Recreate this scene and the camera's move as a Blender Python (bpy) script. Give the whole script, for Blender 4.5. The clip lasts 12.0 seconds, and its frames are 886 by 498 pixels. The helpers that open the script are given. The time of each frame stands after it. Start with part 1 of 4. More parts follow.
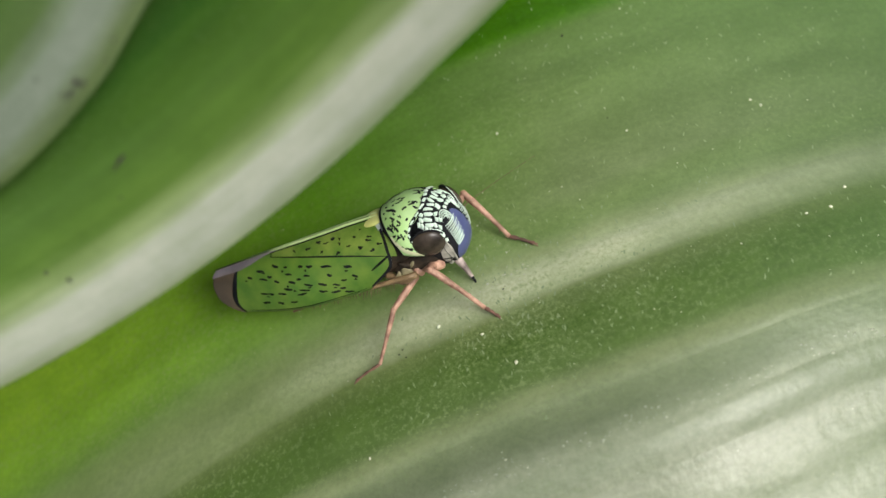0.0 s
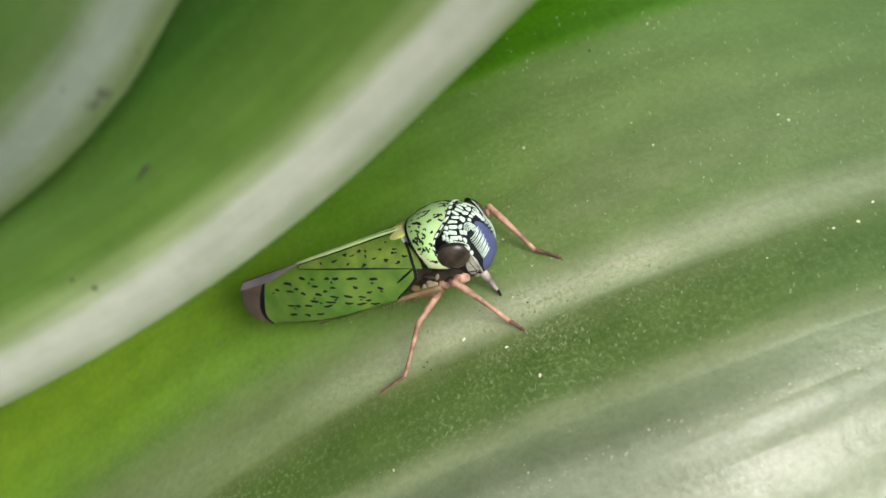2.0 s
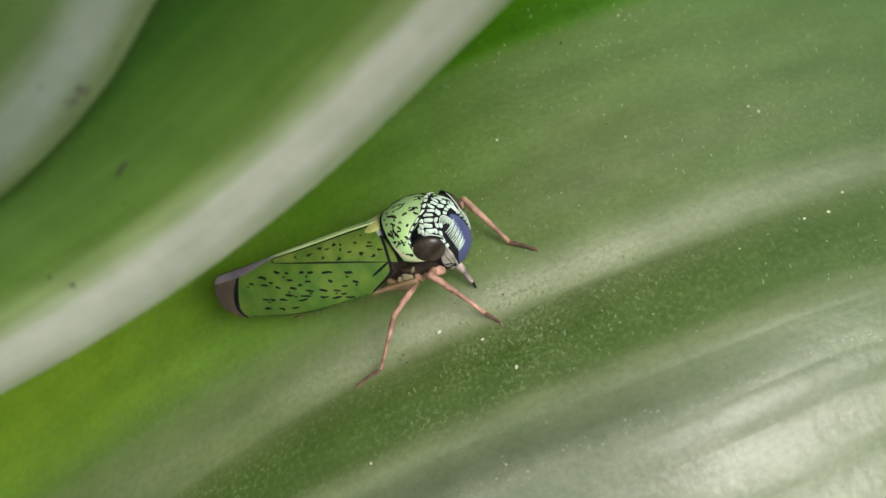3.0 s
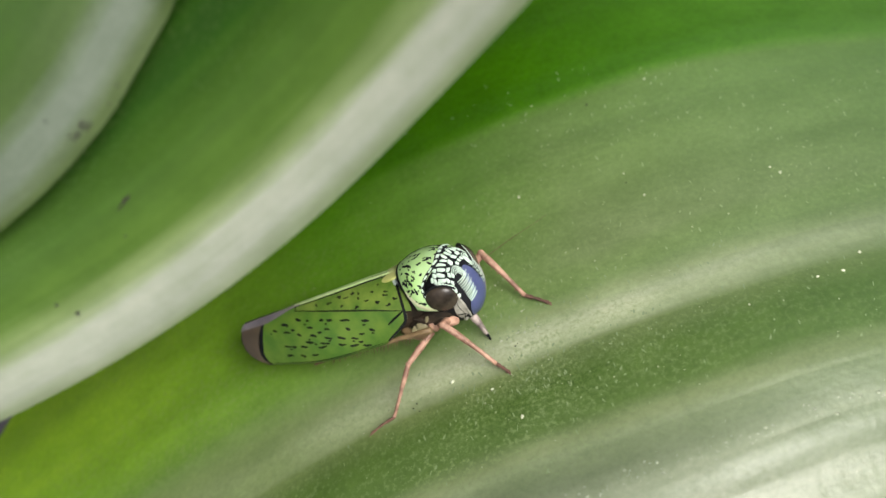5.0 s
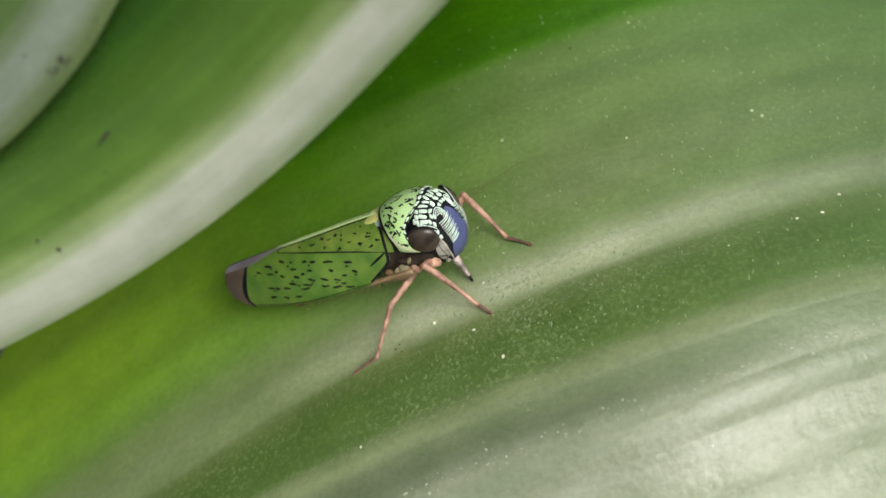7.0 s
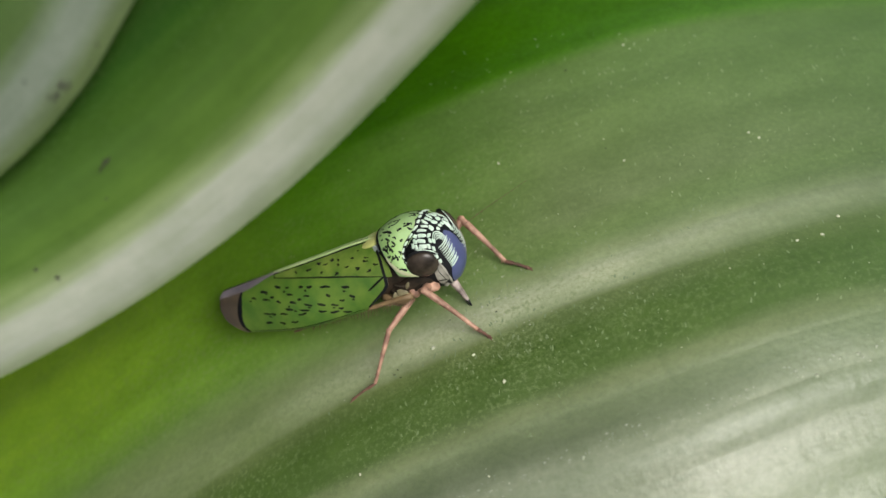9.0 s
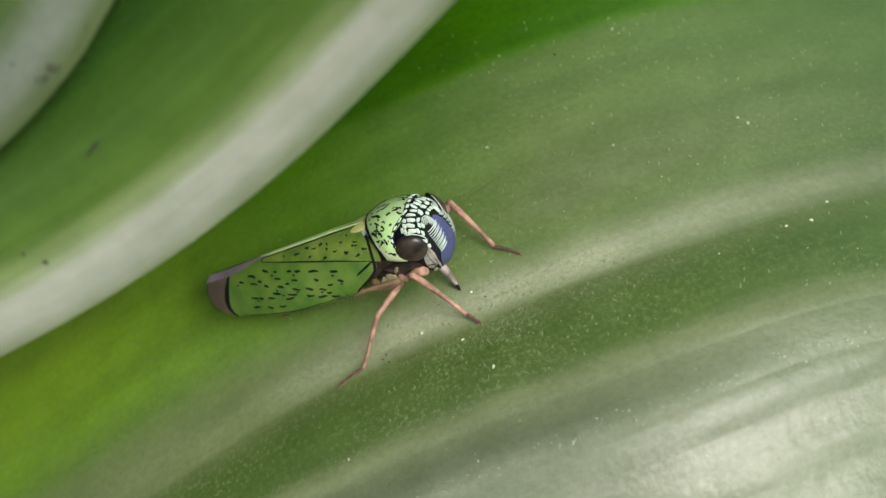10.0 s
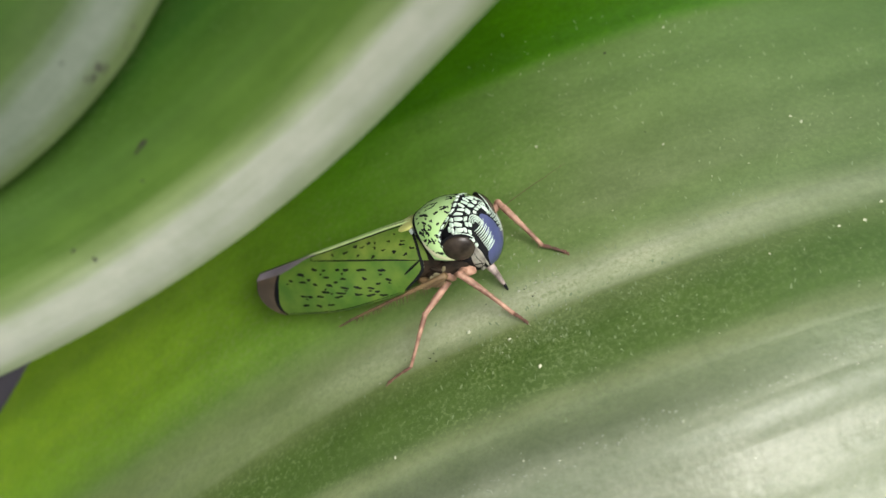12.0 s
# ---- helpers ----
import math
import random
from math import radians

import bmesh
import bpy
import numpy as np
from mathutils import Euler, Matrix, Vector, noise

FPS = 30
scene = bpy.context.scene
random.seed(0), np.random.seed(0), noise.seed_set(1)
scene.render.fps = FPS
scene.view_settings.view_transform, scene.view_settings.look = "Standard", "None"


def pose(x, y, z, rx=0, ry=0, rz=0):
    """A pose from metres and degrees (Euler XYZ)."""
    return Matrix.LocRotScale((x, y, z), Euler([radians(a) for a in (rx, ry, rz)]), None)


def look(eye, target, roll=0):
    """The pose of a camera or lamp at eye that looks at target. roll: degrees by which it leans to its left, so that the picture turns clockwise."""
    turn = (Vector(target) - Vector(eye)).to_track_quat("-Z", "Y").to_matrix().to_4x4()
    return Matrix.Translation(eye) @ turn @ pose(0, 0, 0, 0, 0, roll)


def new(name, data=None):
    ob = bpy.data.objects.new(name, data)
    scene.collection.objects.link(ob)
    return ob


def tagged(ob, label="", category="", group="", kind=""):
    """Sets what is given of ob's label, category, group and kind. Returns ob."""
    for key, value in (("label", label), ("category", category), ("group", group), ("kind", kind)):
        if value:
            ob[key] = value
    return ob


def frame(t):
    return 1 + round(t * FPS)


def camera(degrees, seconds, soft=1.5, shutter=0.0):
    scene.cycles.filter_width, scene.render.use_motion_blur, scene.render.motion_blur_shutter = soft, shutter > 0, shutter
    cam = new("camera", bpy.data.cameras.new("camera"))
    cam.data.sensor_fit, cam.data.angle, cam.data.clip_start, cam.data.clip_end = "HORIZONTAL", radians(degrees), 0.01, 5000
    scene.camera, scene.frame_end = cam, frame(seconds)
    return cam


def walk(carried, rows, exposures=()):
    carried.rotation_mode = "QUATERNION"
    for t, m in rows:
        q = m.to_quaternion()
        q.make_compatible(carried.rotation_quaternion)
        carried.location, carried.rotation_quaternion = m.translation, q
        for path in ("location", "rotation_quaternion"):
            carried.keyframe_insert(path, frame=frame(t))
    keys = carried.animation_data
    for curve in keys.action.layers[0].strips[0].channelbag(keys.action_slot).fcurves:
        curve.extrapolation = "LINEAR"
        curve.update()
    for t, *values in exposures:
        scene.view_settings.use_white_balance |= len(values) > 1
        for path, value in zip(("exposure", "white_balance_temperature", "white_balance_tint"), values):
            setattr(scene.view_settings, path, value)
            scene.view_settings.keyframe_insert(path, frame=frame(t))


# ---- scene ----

MM = 0.001


# ---------------------------------------------------------------- camera
cam = camera(40, 12.0, 1.5, 0.0)
cam.data.dof.use_dof = True
cam.data.dof.focus_distance = 0.0605
cam.data.dof.aperture_fstop = 45.0
PATH = [
    (0.0, pose(-0.00533, -0.03999, 0.16442, 41.672, -2.164, -4.222)),
    (0.5, pose(-0.00455, -0.04078, 0.16444, 42.673, -1.555, -3.794)),
    (1.0, pose(-0.00353, -0.04170, 0.16428, 42.984, -0.866, -2.542)),
    (1.5, pose(-0.00356, -0.04168, 0.16416, 42.795, -0.359, -2.038)),
    (2.0, pose(-0.00450, -0.04053, 0.16438, 42.621, -0.914, -2.631)),
    (2.5, pose(-0.00536, -0.04027, 0.16489, 41.975, -1.834, -3.873)),
    (2.7, pose(-0.00543, -0.04016, 0.16473, 41.839, -2.107, -4.280)),
    (4.3, pose(-0.00248, -0.04247, 0.16447, 45.498, -0.559, -2.164)),
    (4.5, pose(-0.00165, -0.04263, 0.16432, 46.011, 0.069, -1.190)),
    (5.0, pose(-0.00043, -0.04297, 0.16415, 46.403, 0.846, 0.395)),
    (5.5, pose(0.00048, -0.04382, 0.16393, 45.826, 0.958, 1.046)),
    (6.0, pose(0.00024, -0.04419, 0.16353, 45.356, 0.050, 0.397)),
    (6.5, pose(0.00000, -0.04384, 0.16384, 45.000, -0.000, -0.000)),
    (7.0, pose(0.00014, -0.04379, 0.16373, 44.459, 0.530, 0.270)),
    (7.2, pose(0.00009, -0.04413, 0.16353, 44.344, 0.751, 0.271)),
    (9.0, pose(-0.00111, -0.04324, 0.16357, 45.344, -0.087, -0.842)),
    (9.5, pose(-0.00108, -0.04347, 0.16355, 45.277, -0.409, -1.103)),
    (10.0, pose(-0.00160, -0.04298, 0.16351, 44.495, -0.879, -1.430)),
    (10.5, pose(-0.00158, -0.04294, 0.16378, 45.019, -1.106, -1.696)),
    (11.0, pose(-0.00136, -0.04258, 0.16389, 45.558, -0.754, -1.393)),
    (11.5, pose(-0.00077, -0.04279, 0.16390, 45.411, 0.272, -0.123)),
    (12.0, pose(-0.00088, -0.04309, 0.16339, 44.605, 1.051, 0.749)),
]
EXPOSURES = [(0.0, 0.04), (0.2, -0.27), (0.5, -0.58), (1.0, -0.33), (1.5, -0.10), (2.0, 0.18), (2.5, -0.12), (2.7, -0.12),
             (4.3, 0.0), (4.5, 0.05), (5.0, 0.22), (5.5, 0.05), (6.0, -0.11), (6.5, -0.04), (7.0, 0.02), (9.0, -0.14),
             (9.5, 0.0), (10.0, -0.11), (10.5, -0.14), (11.0, 0.10), (11.5, 0.07), (12.0, 0.08)]
walk(cam, PATH, EXPOSURES)


# ---------------------------------------------------------------- world and light
def make_world():
    world = bpy.data.worlds.new("daylight")
    scene.world = world
    world.use_nodes = True
    nt = world.node_tree
    sky = nt.nodes.new("ShaderNodeTexSky")
    sky.sky_type = "NISHITA"
    sky.sun_disc = False
    sky.sun_elevation = radians(52)
    sky.sun_rotation = radians(147)
    sky.air_density, sky.dust_density = 1.0, 8.0
    bg = nt.nodes["Background"]
    bg.inputs["Strength"].default_value = 0.15
    haze = nt.nodes.new("ShaderNodeHueSaturation")
    haze.inputs["Saturation"].default_value = 0.5
    nt.links.new(sky.outputs[0], haze.inputs["Color"])
    nt.links.new(haze.outputs[0], bg.inputs["Color"])
    sun = new("sun", bpy.data.lights.new("sun", "SUN"))
    sun.data.energy = 2.6
    sun.data.angle = radians(30)
    sun.data.color = (1.0, 0.97, 0.92)
    sun.matrix_world = look((0, 0, 0), (-0.34, 0.52, -0.783))


make_world()

# the plant's slope: x across, y up the slope, z out of it, in millimetres
SLOPE = pose(0, 0, 0.12, 45)


# ---------------------------------------------------------------- materials
def material(name, base, rough=0.5, metal=0.0, spec=0.5):
    m = bpy.data.materials.new(name)
    m.use_nodes = True
    b = m.node_tree.nodes["Principled BSDF"]
    b.inputs["Base Color"].default_value = (*base, 1)
    b.inputs["Roughness"].default_value = rough
    b.inputs["Metallic"].default_value = metal
    b.inputs["Specular IOR Level"].default_value = spec
    return m


def add(m, kind, **values):
    n = m.node_tree.nodes.new(kind)
    for key, value in values.items():
        n.inputs[key.replace("_", " ")].default_value = value
    return n


def link(m, a, b):
    m.node_tree.links.new(a, b)


def ramp(m, source, stops):
    n = m.node_tree.nodes.new("ShaderNodeValToRGB")
    e = n.color_ramp.elements
    while len(e) < len(stops):
        e.new(0.5)
    for k, (pos, col) in enumerate(stops):
        e[k].position, e[k].color = pos, (*col, 1)
    link(m, source, n.inputs[0])
    return n.outputs[0]


def mixed(m, mode, factor, a, b):
    n = m.node_tree.nodes.new("ShaderNodeMix")
    n.data_type, n.blend_type = "RGBA", mode
    for socket, value in ((n.inputs[0], factor), (n.inputs[6], a), (n.inputs[7], b)):
        if isinstance(value, (int, float)):
            socket.default_value = value
        elif isinstance(value, tuple):
            socket.default_value = (*value, 1)
        else:
            link(m, value, socket)
    return n.outputs[2]


def bump(m, height, strength, distance, normal=None):
    n = m.node_tree.nodes.new("ShaderNodeBump")
    n.inputs["Strength"].default_value = strength
    n.inputs["Distance"].default_value = distance
    link(m, height, n.inputs["Height"])
    if normal is not None:
        link(m, normal, n.inputs["Normal"])
    return n.outputs[0]


def mapped(m, coord, scale):
    n = m.node_tree.nodes.new("ShaderNodeMapping")
    n.inputs["Scale"].default_value = scale
    link(m, coord, n.inputs["Vector"])
    return n.outputs[0]


def leaf_material(name, across, rough=0.42, thin=0.18, span=20.0, waver=1.2, spec=0.5, base_end=None, mottle=0.6, streaks=0.35, flecks=0.2):
    """A living leaf. The UV map gives millimetres along and across the blade (v: from the edge);
    across: colour stops over the first span millimetres; base_end: a colour that takes over at the blade's base."""
    m = material(name, (0.1, 0.25, 0.03), rough, 0, spec)
    nt = m.node_tree
    b = nt.nodes["Principled BSDF"]
    uv = nt.nodes.new("ShaderNodeUVMap").outputs[0]
    sep = nt.nodes.new("ShaderNodeSeparateXYZ")
    link(m, uv, sep.inputs[0])
    # wavering of the colour borders along the blade
    wav = add(m, "ShaderNodeTexNoise", Scale=1.0, Detail=3.0)
    link(m, mapped(m, uv, (0.08, 1.2, 1)), wav.inputs["Vector"])
    off = nt.nodes.new("ShaderNodeMath")
    off.operation = "MULTIPLY_ADD"
    link(m, wav.outputs[0], off.inputs[0])
    off.inputs[1].default_value = waver
    link(m, sep.outputs[1], off.inputs[2])
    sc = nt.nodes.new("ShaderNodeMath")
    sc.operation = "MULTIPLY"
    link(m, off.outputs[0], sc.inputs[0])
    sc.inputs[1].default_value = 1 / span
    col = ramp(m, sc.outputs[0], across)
    if base_end:
        end = nt.nodes.new("ShaderNodeMapRange")
        link(m, sep.outputs[0], end.inputs[0])
        end.inputs[1].default_value, end.inputs[2].default_value = -7.0, -22.0
        inner = ramp(m, sc.outputs[0], [(0.36, (1, 1, 1)), (0.43, (0, 0, 0))])
        col = mixed(m, "MIX", mixed(m, "MULTIPLY", 1.0, end.outputs[0], inner), col, base_end)
        # a pale sky sheen painted into the colour from the middle of the blade on
        sheen0 = nt.nodes.new("ShaderNodeMapRange")
        link(m, sep.outputs[0], sheen0.inputs[0])
        sheen0.inputs[1].default_value, sheen0.inputs[2].default_value = -6.0, 7.0
        sheen0.inputs[4].default_value = 0.8
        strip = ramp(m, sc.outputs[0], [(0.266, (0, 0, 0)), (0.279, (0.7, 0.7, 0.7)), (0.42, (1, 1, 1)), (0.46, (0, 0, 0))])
        col = mixed(m, "MIX", mixed(m, "MULTIPLY", 1.0, sheen0.outputs[0], strip), col, (0.160, 0.200, 0.100))
        # the rib's pale band fades toward the base, and dulls toward the tip
        rib_fade = nt.nodes.new("ShaderNodeMapRange")
        link(m, sep.outputs[0], rib_fade.inputs[0])
        rib_fade.inputs[1].default_value, rib_fade.inputs[2].default_value = -3.0, -13.0
        rib_fade.inputs[4].default_value = 0.85
        rib = ramp(m, sc.outputs[0], [(0.425, (0, 0, 0)), (0.45, (1, 1, 1)), (0.484, (1, 1, 1)), (0.495, (0, 0, 0))])
        col = mixed(m, "MIX", mixed(m, "MULTIPLY", 1.0, rib_fade.outputs[0], rib), col, (0.215, 0.300, 0.105))
        dull = nt.nodes.new("ShaderNodeMapRange")
        link(m, sep.outputs[0], dull.inputs[0])
        dull.inputs[1].default_value, dull.inputs[2].default_value = 4.0, 15.0
        dull.inputs[4].default_value = 0.4
        col = mixed(m, "MIX", mixed(m, "MULTIPLY", 1.0, dull.outputs[0], rib), col, (0.20, 0.27, 0.125))
        # a deeper green toward the tip
        far = nt.nodes.new("ShaderNodeMapRange")
        link(m, sep.outputs[0], far.inputs[0])
        far.inputs[1].default_value, far.inputs[2].default_value = 7.0, 28.0
        far.inputs[4].default_value = 0.66
        col = mixed(m, "MIX", far.outputs[0], col, (0.062, 0.135, 0.026))
    # long streaks with the veins
    streak = add(m, "ShaderNodeTexNoise", Scale=1.0, Detail=4.0, Roughness=0.6)
    link(m, mapped(m, uv, (0.03, 0.9, 1)), streak.inputs["Vector"])
    col = mixed(m, "MULTIPLY", streaks, col, ramp(m, streak.outputs[0], [(0.3, (0.62, 0.66, 0.6)), (0.7, (1, 1, 1))]))
    # cells: fine mottling
    cell = add(m, "ShaderNodeTexNoise", Scale=1.0, Detail=6.0, Roughness=0.75)
    link(m, mapped(m, uv, (2.6, 3.4, 1)), cell.inputs["Vector"])
    col = mixed(m, "MULTIPLY", mottle, col, ramp(m, cell.outputs[0], [(0.34, (0.62, 0.66, 0.58)), (0.66, (1.12, 1.1, 1.15))]))
    # broad soft blotches
    broad = add(m, "ShaderNodeTexNoise", Scale=1.0, Detail=3.0, Roughness=0.55)
    link(m, mapped(m, uv, (0.35, 0.55, 1)), broad.inputs["Vector"])
    col = mixed(m, "MULTIPLY", 0.7, col, ramp(m, broad.outputs[0], [(0.35, (0.80, 0.83, 0.78)), (0.65, (1.08, 1.06, 1.10))]))
    fleck = add(m, "ShaderNodeTexNoise", Scale=1.0, Detail=5.0, Roughness=0.7)
    link(m, mapped(m, uv, (3.4, 4.2, 1)), fleck.inputs["Vector"])
    area = add(m, "ShaderNodeTexNoise", Scale=1.0, Detail=1.0)
    link(m, mapped(m, uv, (0.15, 0.3, 1)), area.inputs["Vector"])
    spots = mixed(m, "MULTIPLY", 1.0, ramp(m, fleck.outputs[0], [(0.50, (0, 0, 0)), (0.63, (1, 1, 1))]),
                  ramp(m, area.outputs[0], [(0.38, (0.3, 0.3, 0.3)), (0.62, (0.9, 0.9, 0.9))]))
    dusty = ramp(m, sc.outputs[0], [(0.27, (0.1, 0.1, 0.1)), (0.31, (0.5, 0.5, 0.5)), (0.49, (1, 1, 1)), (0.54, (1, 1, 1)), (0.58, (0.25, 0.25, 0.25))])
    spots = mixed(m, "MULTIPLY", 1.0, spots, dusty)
    thinning = nt.nodes.new("ShaderNodeMapRange")
    link(m, sep.outputs[0], thinning.inputs[0])
    thinning.inputs[1].default_value, thinning.inputs[2].default_value = 3.0, 15.0
    thinning.inputs[3].default_value, thinning.inputs[4].default_value = 1.0, 0.5
    spots = mixed(m, "MULTIPLY", 1.0, spots, thinning.outputs[0])
    col = mixed(m, "MIX", spots, col, mixed(m, "MIX", flecks, col, (0.20, 0.27, 0.115)))
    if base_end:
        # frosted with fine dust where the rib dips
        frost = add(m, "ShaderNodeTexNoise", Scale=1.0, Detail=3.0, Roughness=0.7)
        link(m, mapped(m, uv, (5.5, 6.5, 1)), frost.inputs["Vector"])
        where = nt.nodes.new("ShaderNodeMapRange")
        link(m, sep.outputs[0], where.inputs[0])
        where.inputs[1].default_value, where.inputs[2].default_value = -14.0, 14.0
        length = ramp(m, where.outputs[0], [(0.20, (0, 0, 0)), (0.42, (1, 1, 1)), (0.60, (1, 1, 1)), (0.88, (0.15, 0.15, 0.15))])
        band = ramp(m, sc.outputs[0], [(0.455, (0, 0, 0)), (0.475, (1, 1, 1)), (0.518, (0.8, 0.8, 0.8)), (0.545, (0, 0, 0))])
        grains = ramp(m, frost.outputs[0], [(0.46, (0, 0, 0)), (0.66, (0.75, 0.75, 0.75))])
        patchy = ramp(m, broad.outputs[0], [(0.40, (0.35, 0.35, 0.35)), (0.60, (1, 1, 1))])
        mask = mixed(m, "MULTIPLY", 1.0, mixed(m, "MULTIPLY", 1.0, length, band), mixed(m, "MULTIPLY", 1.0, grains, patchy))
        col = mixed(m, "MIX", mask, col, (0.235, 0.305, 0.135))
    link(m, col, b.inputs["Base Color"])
    # gloss broken by wax and dust
    wax = add(m, "ShaderNodeTexNoise", Scale=1.0, Detail=4.0)
    link(m, mapped(m, uv, (0.25, 0.8, 1)), wax.inputs["Vector"])
    r = nt.nodes.new("ShaderNodeMapRange")
    link(m, wax.outputs[0], r.inputs[0])
    r.inputs[3].default_value, r.inputs[4].default_value = rough - 0.08, rough + 0.12
    link(m, r.outputs[0], b.inputs["Roughness"])
    if base_end:
        smooth = ramp(m, sc.outputs[0], [(0.555, (0, 0, 0)), (0.60, (0.05, 0.05, 0.05))])
        less = nt.nodes.new("ShaderNodeMath")
        less.operation = "SUBTRACT"
        link(m, r.outputs[0], less.inputs[0])
        link(m, smooth, less.inputs[1])
        link(m, less.outputs[0], b.inputs["Roughness"])
        link(m, ramp(m, sc.outputs[0], [(0.24, (0.1,) * 3), (0.30, (spec,) * 3), (0.57, (spec,) * 3), (0.60, (spec * 0.72,) * 3)]), b.inputs["Specular IOR Level"])
    # relief: veins and cells
    vein = add(m, "ShaderNodeTexNoise", Scale=1.0, Detail=3.0)
    blot = add(m, "ShaderNodeTexNoise", Scale=1.0, Detail=3.0)
    link(m, mapped(m, uv, (0.30, 0.45, 1)), blot.inputs["Vector"])
    link(m, mapped(m, uv, (0.02, 0.8, 1)), vein.inputs["Vector"])
    n0 = bump(m, blot.outputs[0], 0.22, 0.0005)
    n1 = bump(m, vein.outputs[0], 0.10, 0.0005, n0)
    n2 = bump(m, cell.outputs[0], 0.30, 0.00005, n1)
    if base_end:
        # a grainy skin, and wrinkles across the outer folds
        grain = add(m, "ShaderNodeTexNoise", Scale=1.0, Detail=3.0, Roughness=0.65)
        link(m, mapped(m, uv, (3.2, 3.6, 1)), grain.inputs["Vector"])
        even = ramp(m, sc.outputs[0], [(0.555, (1, 1, 1)), (0.60, (0.25, 0.25, 0.25))])
        n2 = bump(m, mixed(m, "MULTIPLY", 1.0, grain.outputs[0], even), 0.45, 0.00007, n2)
        crease = add(m, "ShaderNodeTexNoise", Scale=1.0, Detail=4.0, Roughness=0.6)
        link(m, mapped(m, uv, (0.45, 0.16, 1)), crease.inputs["Vector"])
        outer = ramp(m, sc.outputs[0], [(0.565, (0, 0, 0)), (0.60, (1, 1, 1))])
        n2 = bump(m, mixed(m, "MULTIPLY", 1.0, crease.outputs[0], outer), 0.22, 0.00035, n2)
        pebble = add(m, "ShaderNodeTexNoise", Scale=1.0, Detail=3.0, Roughness=0.6)
        link(m, mapped(m, uv, (1.5, 1.1, 1)), pebble.inputs["Vector"])
        n2 = bump(m, mixed(m, "MULTIPLY", 1.0, pebble.outputs[0], outer), 0.35, 0.00016, n2)
    link(m, n2, b.inputs["Normal"])
    # light through the blade
    tr = nt.nodes.new("ShaderNodeBsdfTranslucent")
    link(m, mixed(m, "MULTIPLY", 1.0, col, (1.0, 1.0, 0.45)), tr.inputs[0])
    mx = nt.nodes.new("ShaderNodeMixShader")
    mx.inputs[0].default_value = thin
    link(m, b.outputs[0], mx.inputs[1])
    link(m, tr.outputs[0], mx.inputs[2])
    link(m, mx.outputs[0], nt.nodes["Material Output"].inputs["Surface"])
    return m


def skin_material(name, base, second, scale=900.0, rough=0.35, relief=0.25):
    """Insect cuticle: two tones, fine pits."""
    m = material(name, base, rough, 0, 0.5)
    b = m.node_tree.nodes["Principled BSDF"]
    co = m.node_tree.nodes.new("ShaderNodeTexCoord").outputs["Object"]
    a = add(m, "ShaderNodeTexNoise", Scale=scale, Detail=4.0)
    link(m, co, a.inputs["Vector"])
    link(m, ramp(m, a.outputs[0], [(0.35, base), (0.68, second)]), b.inputs["Base Color"])
    f = add(m, "ShaderNodeTexNoise", Scale=scale * 7, Detail=2.0)
    link(m, co, f.inputs["Vector"])
    link(m, bump(m, f.outputs[0], relief, 0.00003), b.inputs["Normal"])
    return m


# sky sheen painted in: pale on the ribs and folds, dark in the trough
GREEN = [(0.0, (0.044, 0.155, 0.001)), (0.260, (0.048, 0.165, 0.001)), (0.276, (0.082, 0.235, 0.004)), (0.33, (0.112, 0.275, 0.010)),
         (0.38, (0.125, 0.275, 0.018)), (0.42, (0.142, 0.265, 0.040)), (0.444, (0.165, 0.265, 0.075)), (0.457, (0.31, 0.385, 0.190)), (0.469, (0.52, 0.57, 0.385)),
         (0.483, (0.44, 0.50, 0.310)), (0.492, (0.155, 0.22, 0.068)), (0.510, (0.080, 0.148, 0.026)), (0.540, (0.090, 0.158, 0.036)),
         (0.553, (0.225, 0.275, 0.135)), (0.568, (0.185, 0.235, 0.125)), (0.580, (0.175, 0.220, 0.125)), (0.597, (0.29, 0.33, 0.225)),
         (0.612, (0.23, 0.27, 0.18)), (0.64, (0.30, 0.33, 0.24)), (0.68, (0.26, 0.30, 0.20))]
# past 0.28 the green carries the shade beside the upper leaf
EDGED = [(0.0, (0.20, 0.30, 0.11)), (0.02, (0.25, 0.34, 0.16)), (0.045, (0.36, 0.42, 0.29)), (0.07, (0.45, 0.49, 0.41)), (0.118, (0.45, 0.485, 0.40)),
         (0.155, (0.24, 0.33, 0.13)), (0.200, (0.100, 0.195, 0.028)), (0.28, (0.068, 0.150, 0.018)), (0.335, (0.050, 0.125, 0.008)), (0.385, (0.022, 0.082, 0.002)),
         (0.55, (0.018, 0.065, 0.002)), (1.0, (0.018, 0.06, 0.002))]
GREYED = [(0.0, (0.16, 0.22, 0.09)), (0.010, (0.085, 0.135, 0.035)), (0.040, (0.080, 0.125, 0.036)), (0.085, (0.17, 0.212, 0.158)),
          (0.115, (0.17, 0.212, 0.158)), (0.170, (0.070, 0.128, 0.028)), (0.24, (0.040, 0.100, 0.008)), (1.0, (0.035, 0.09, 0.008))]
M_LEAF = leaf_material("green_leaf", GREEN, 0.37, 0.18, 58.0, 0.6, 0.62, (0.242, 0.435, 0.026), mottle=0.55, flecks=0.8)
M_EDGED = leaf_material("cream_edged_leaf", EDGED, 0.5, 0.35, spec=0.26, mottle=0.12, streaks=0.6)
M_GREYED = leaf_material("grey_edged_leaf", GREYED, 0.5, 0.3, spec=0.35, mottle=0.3)
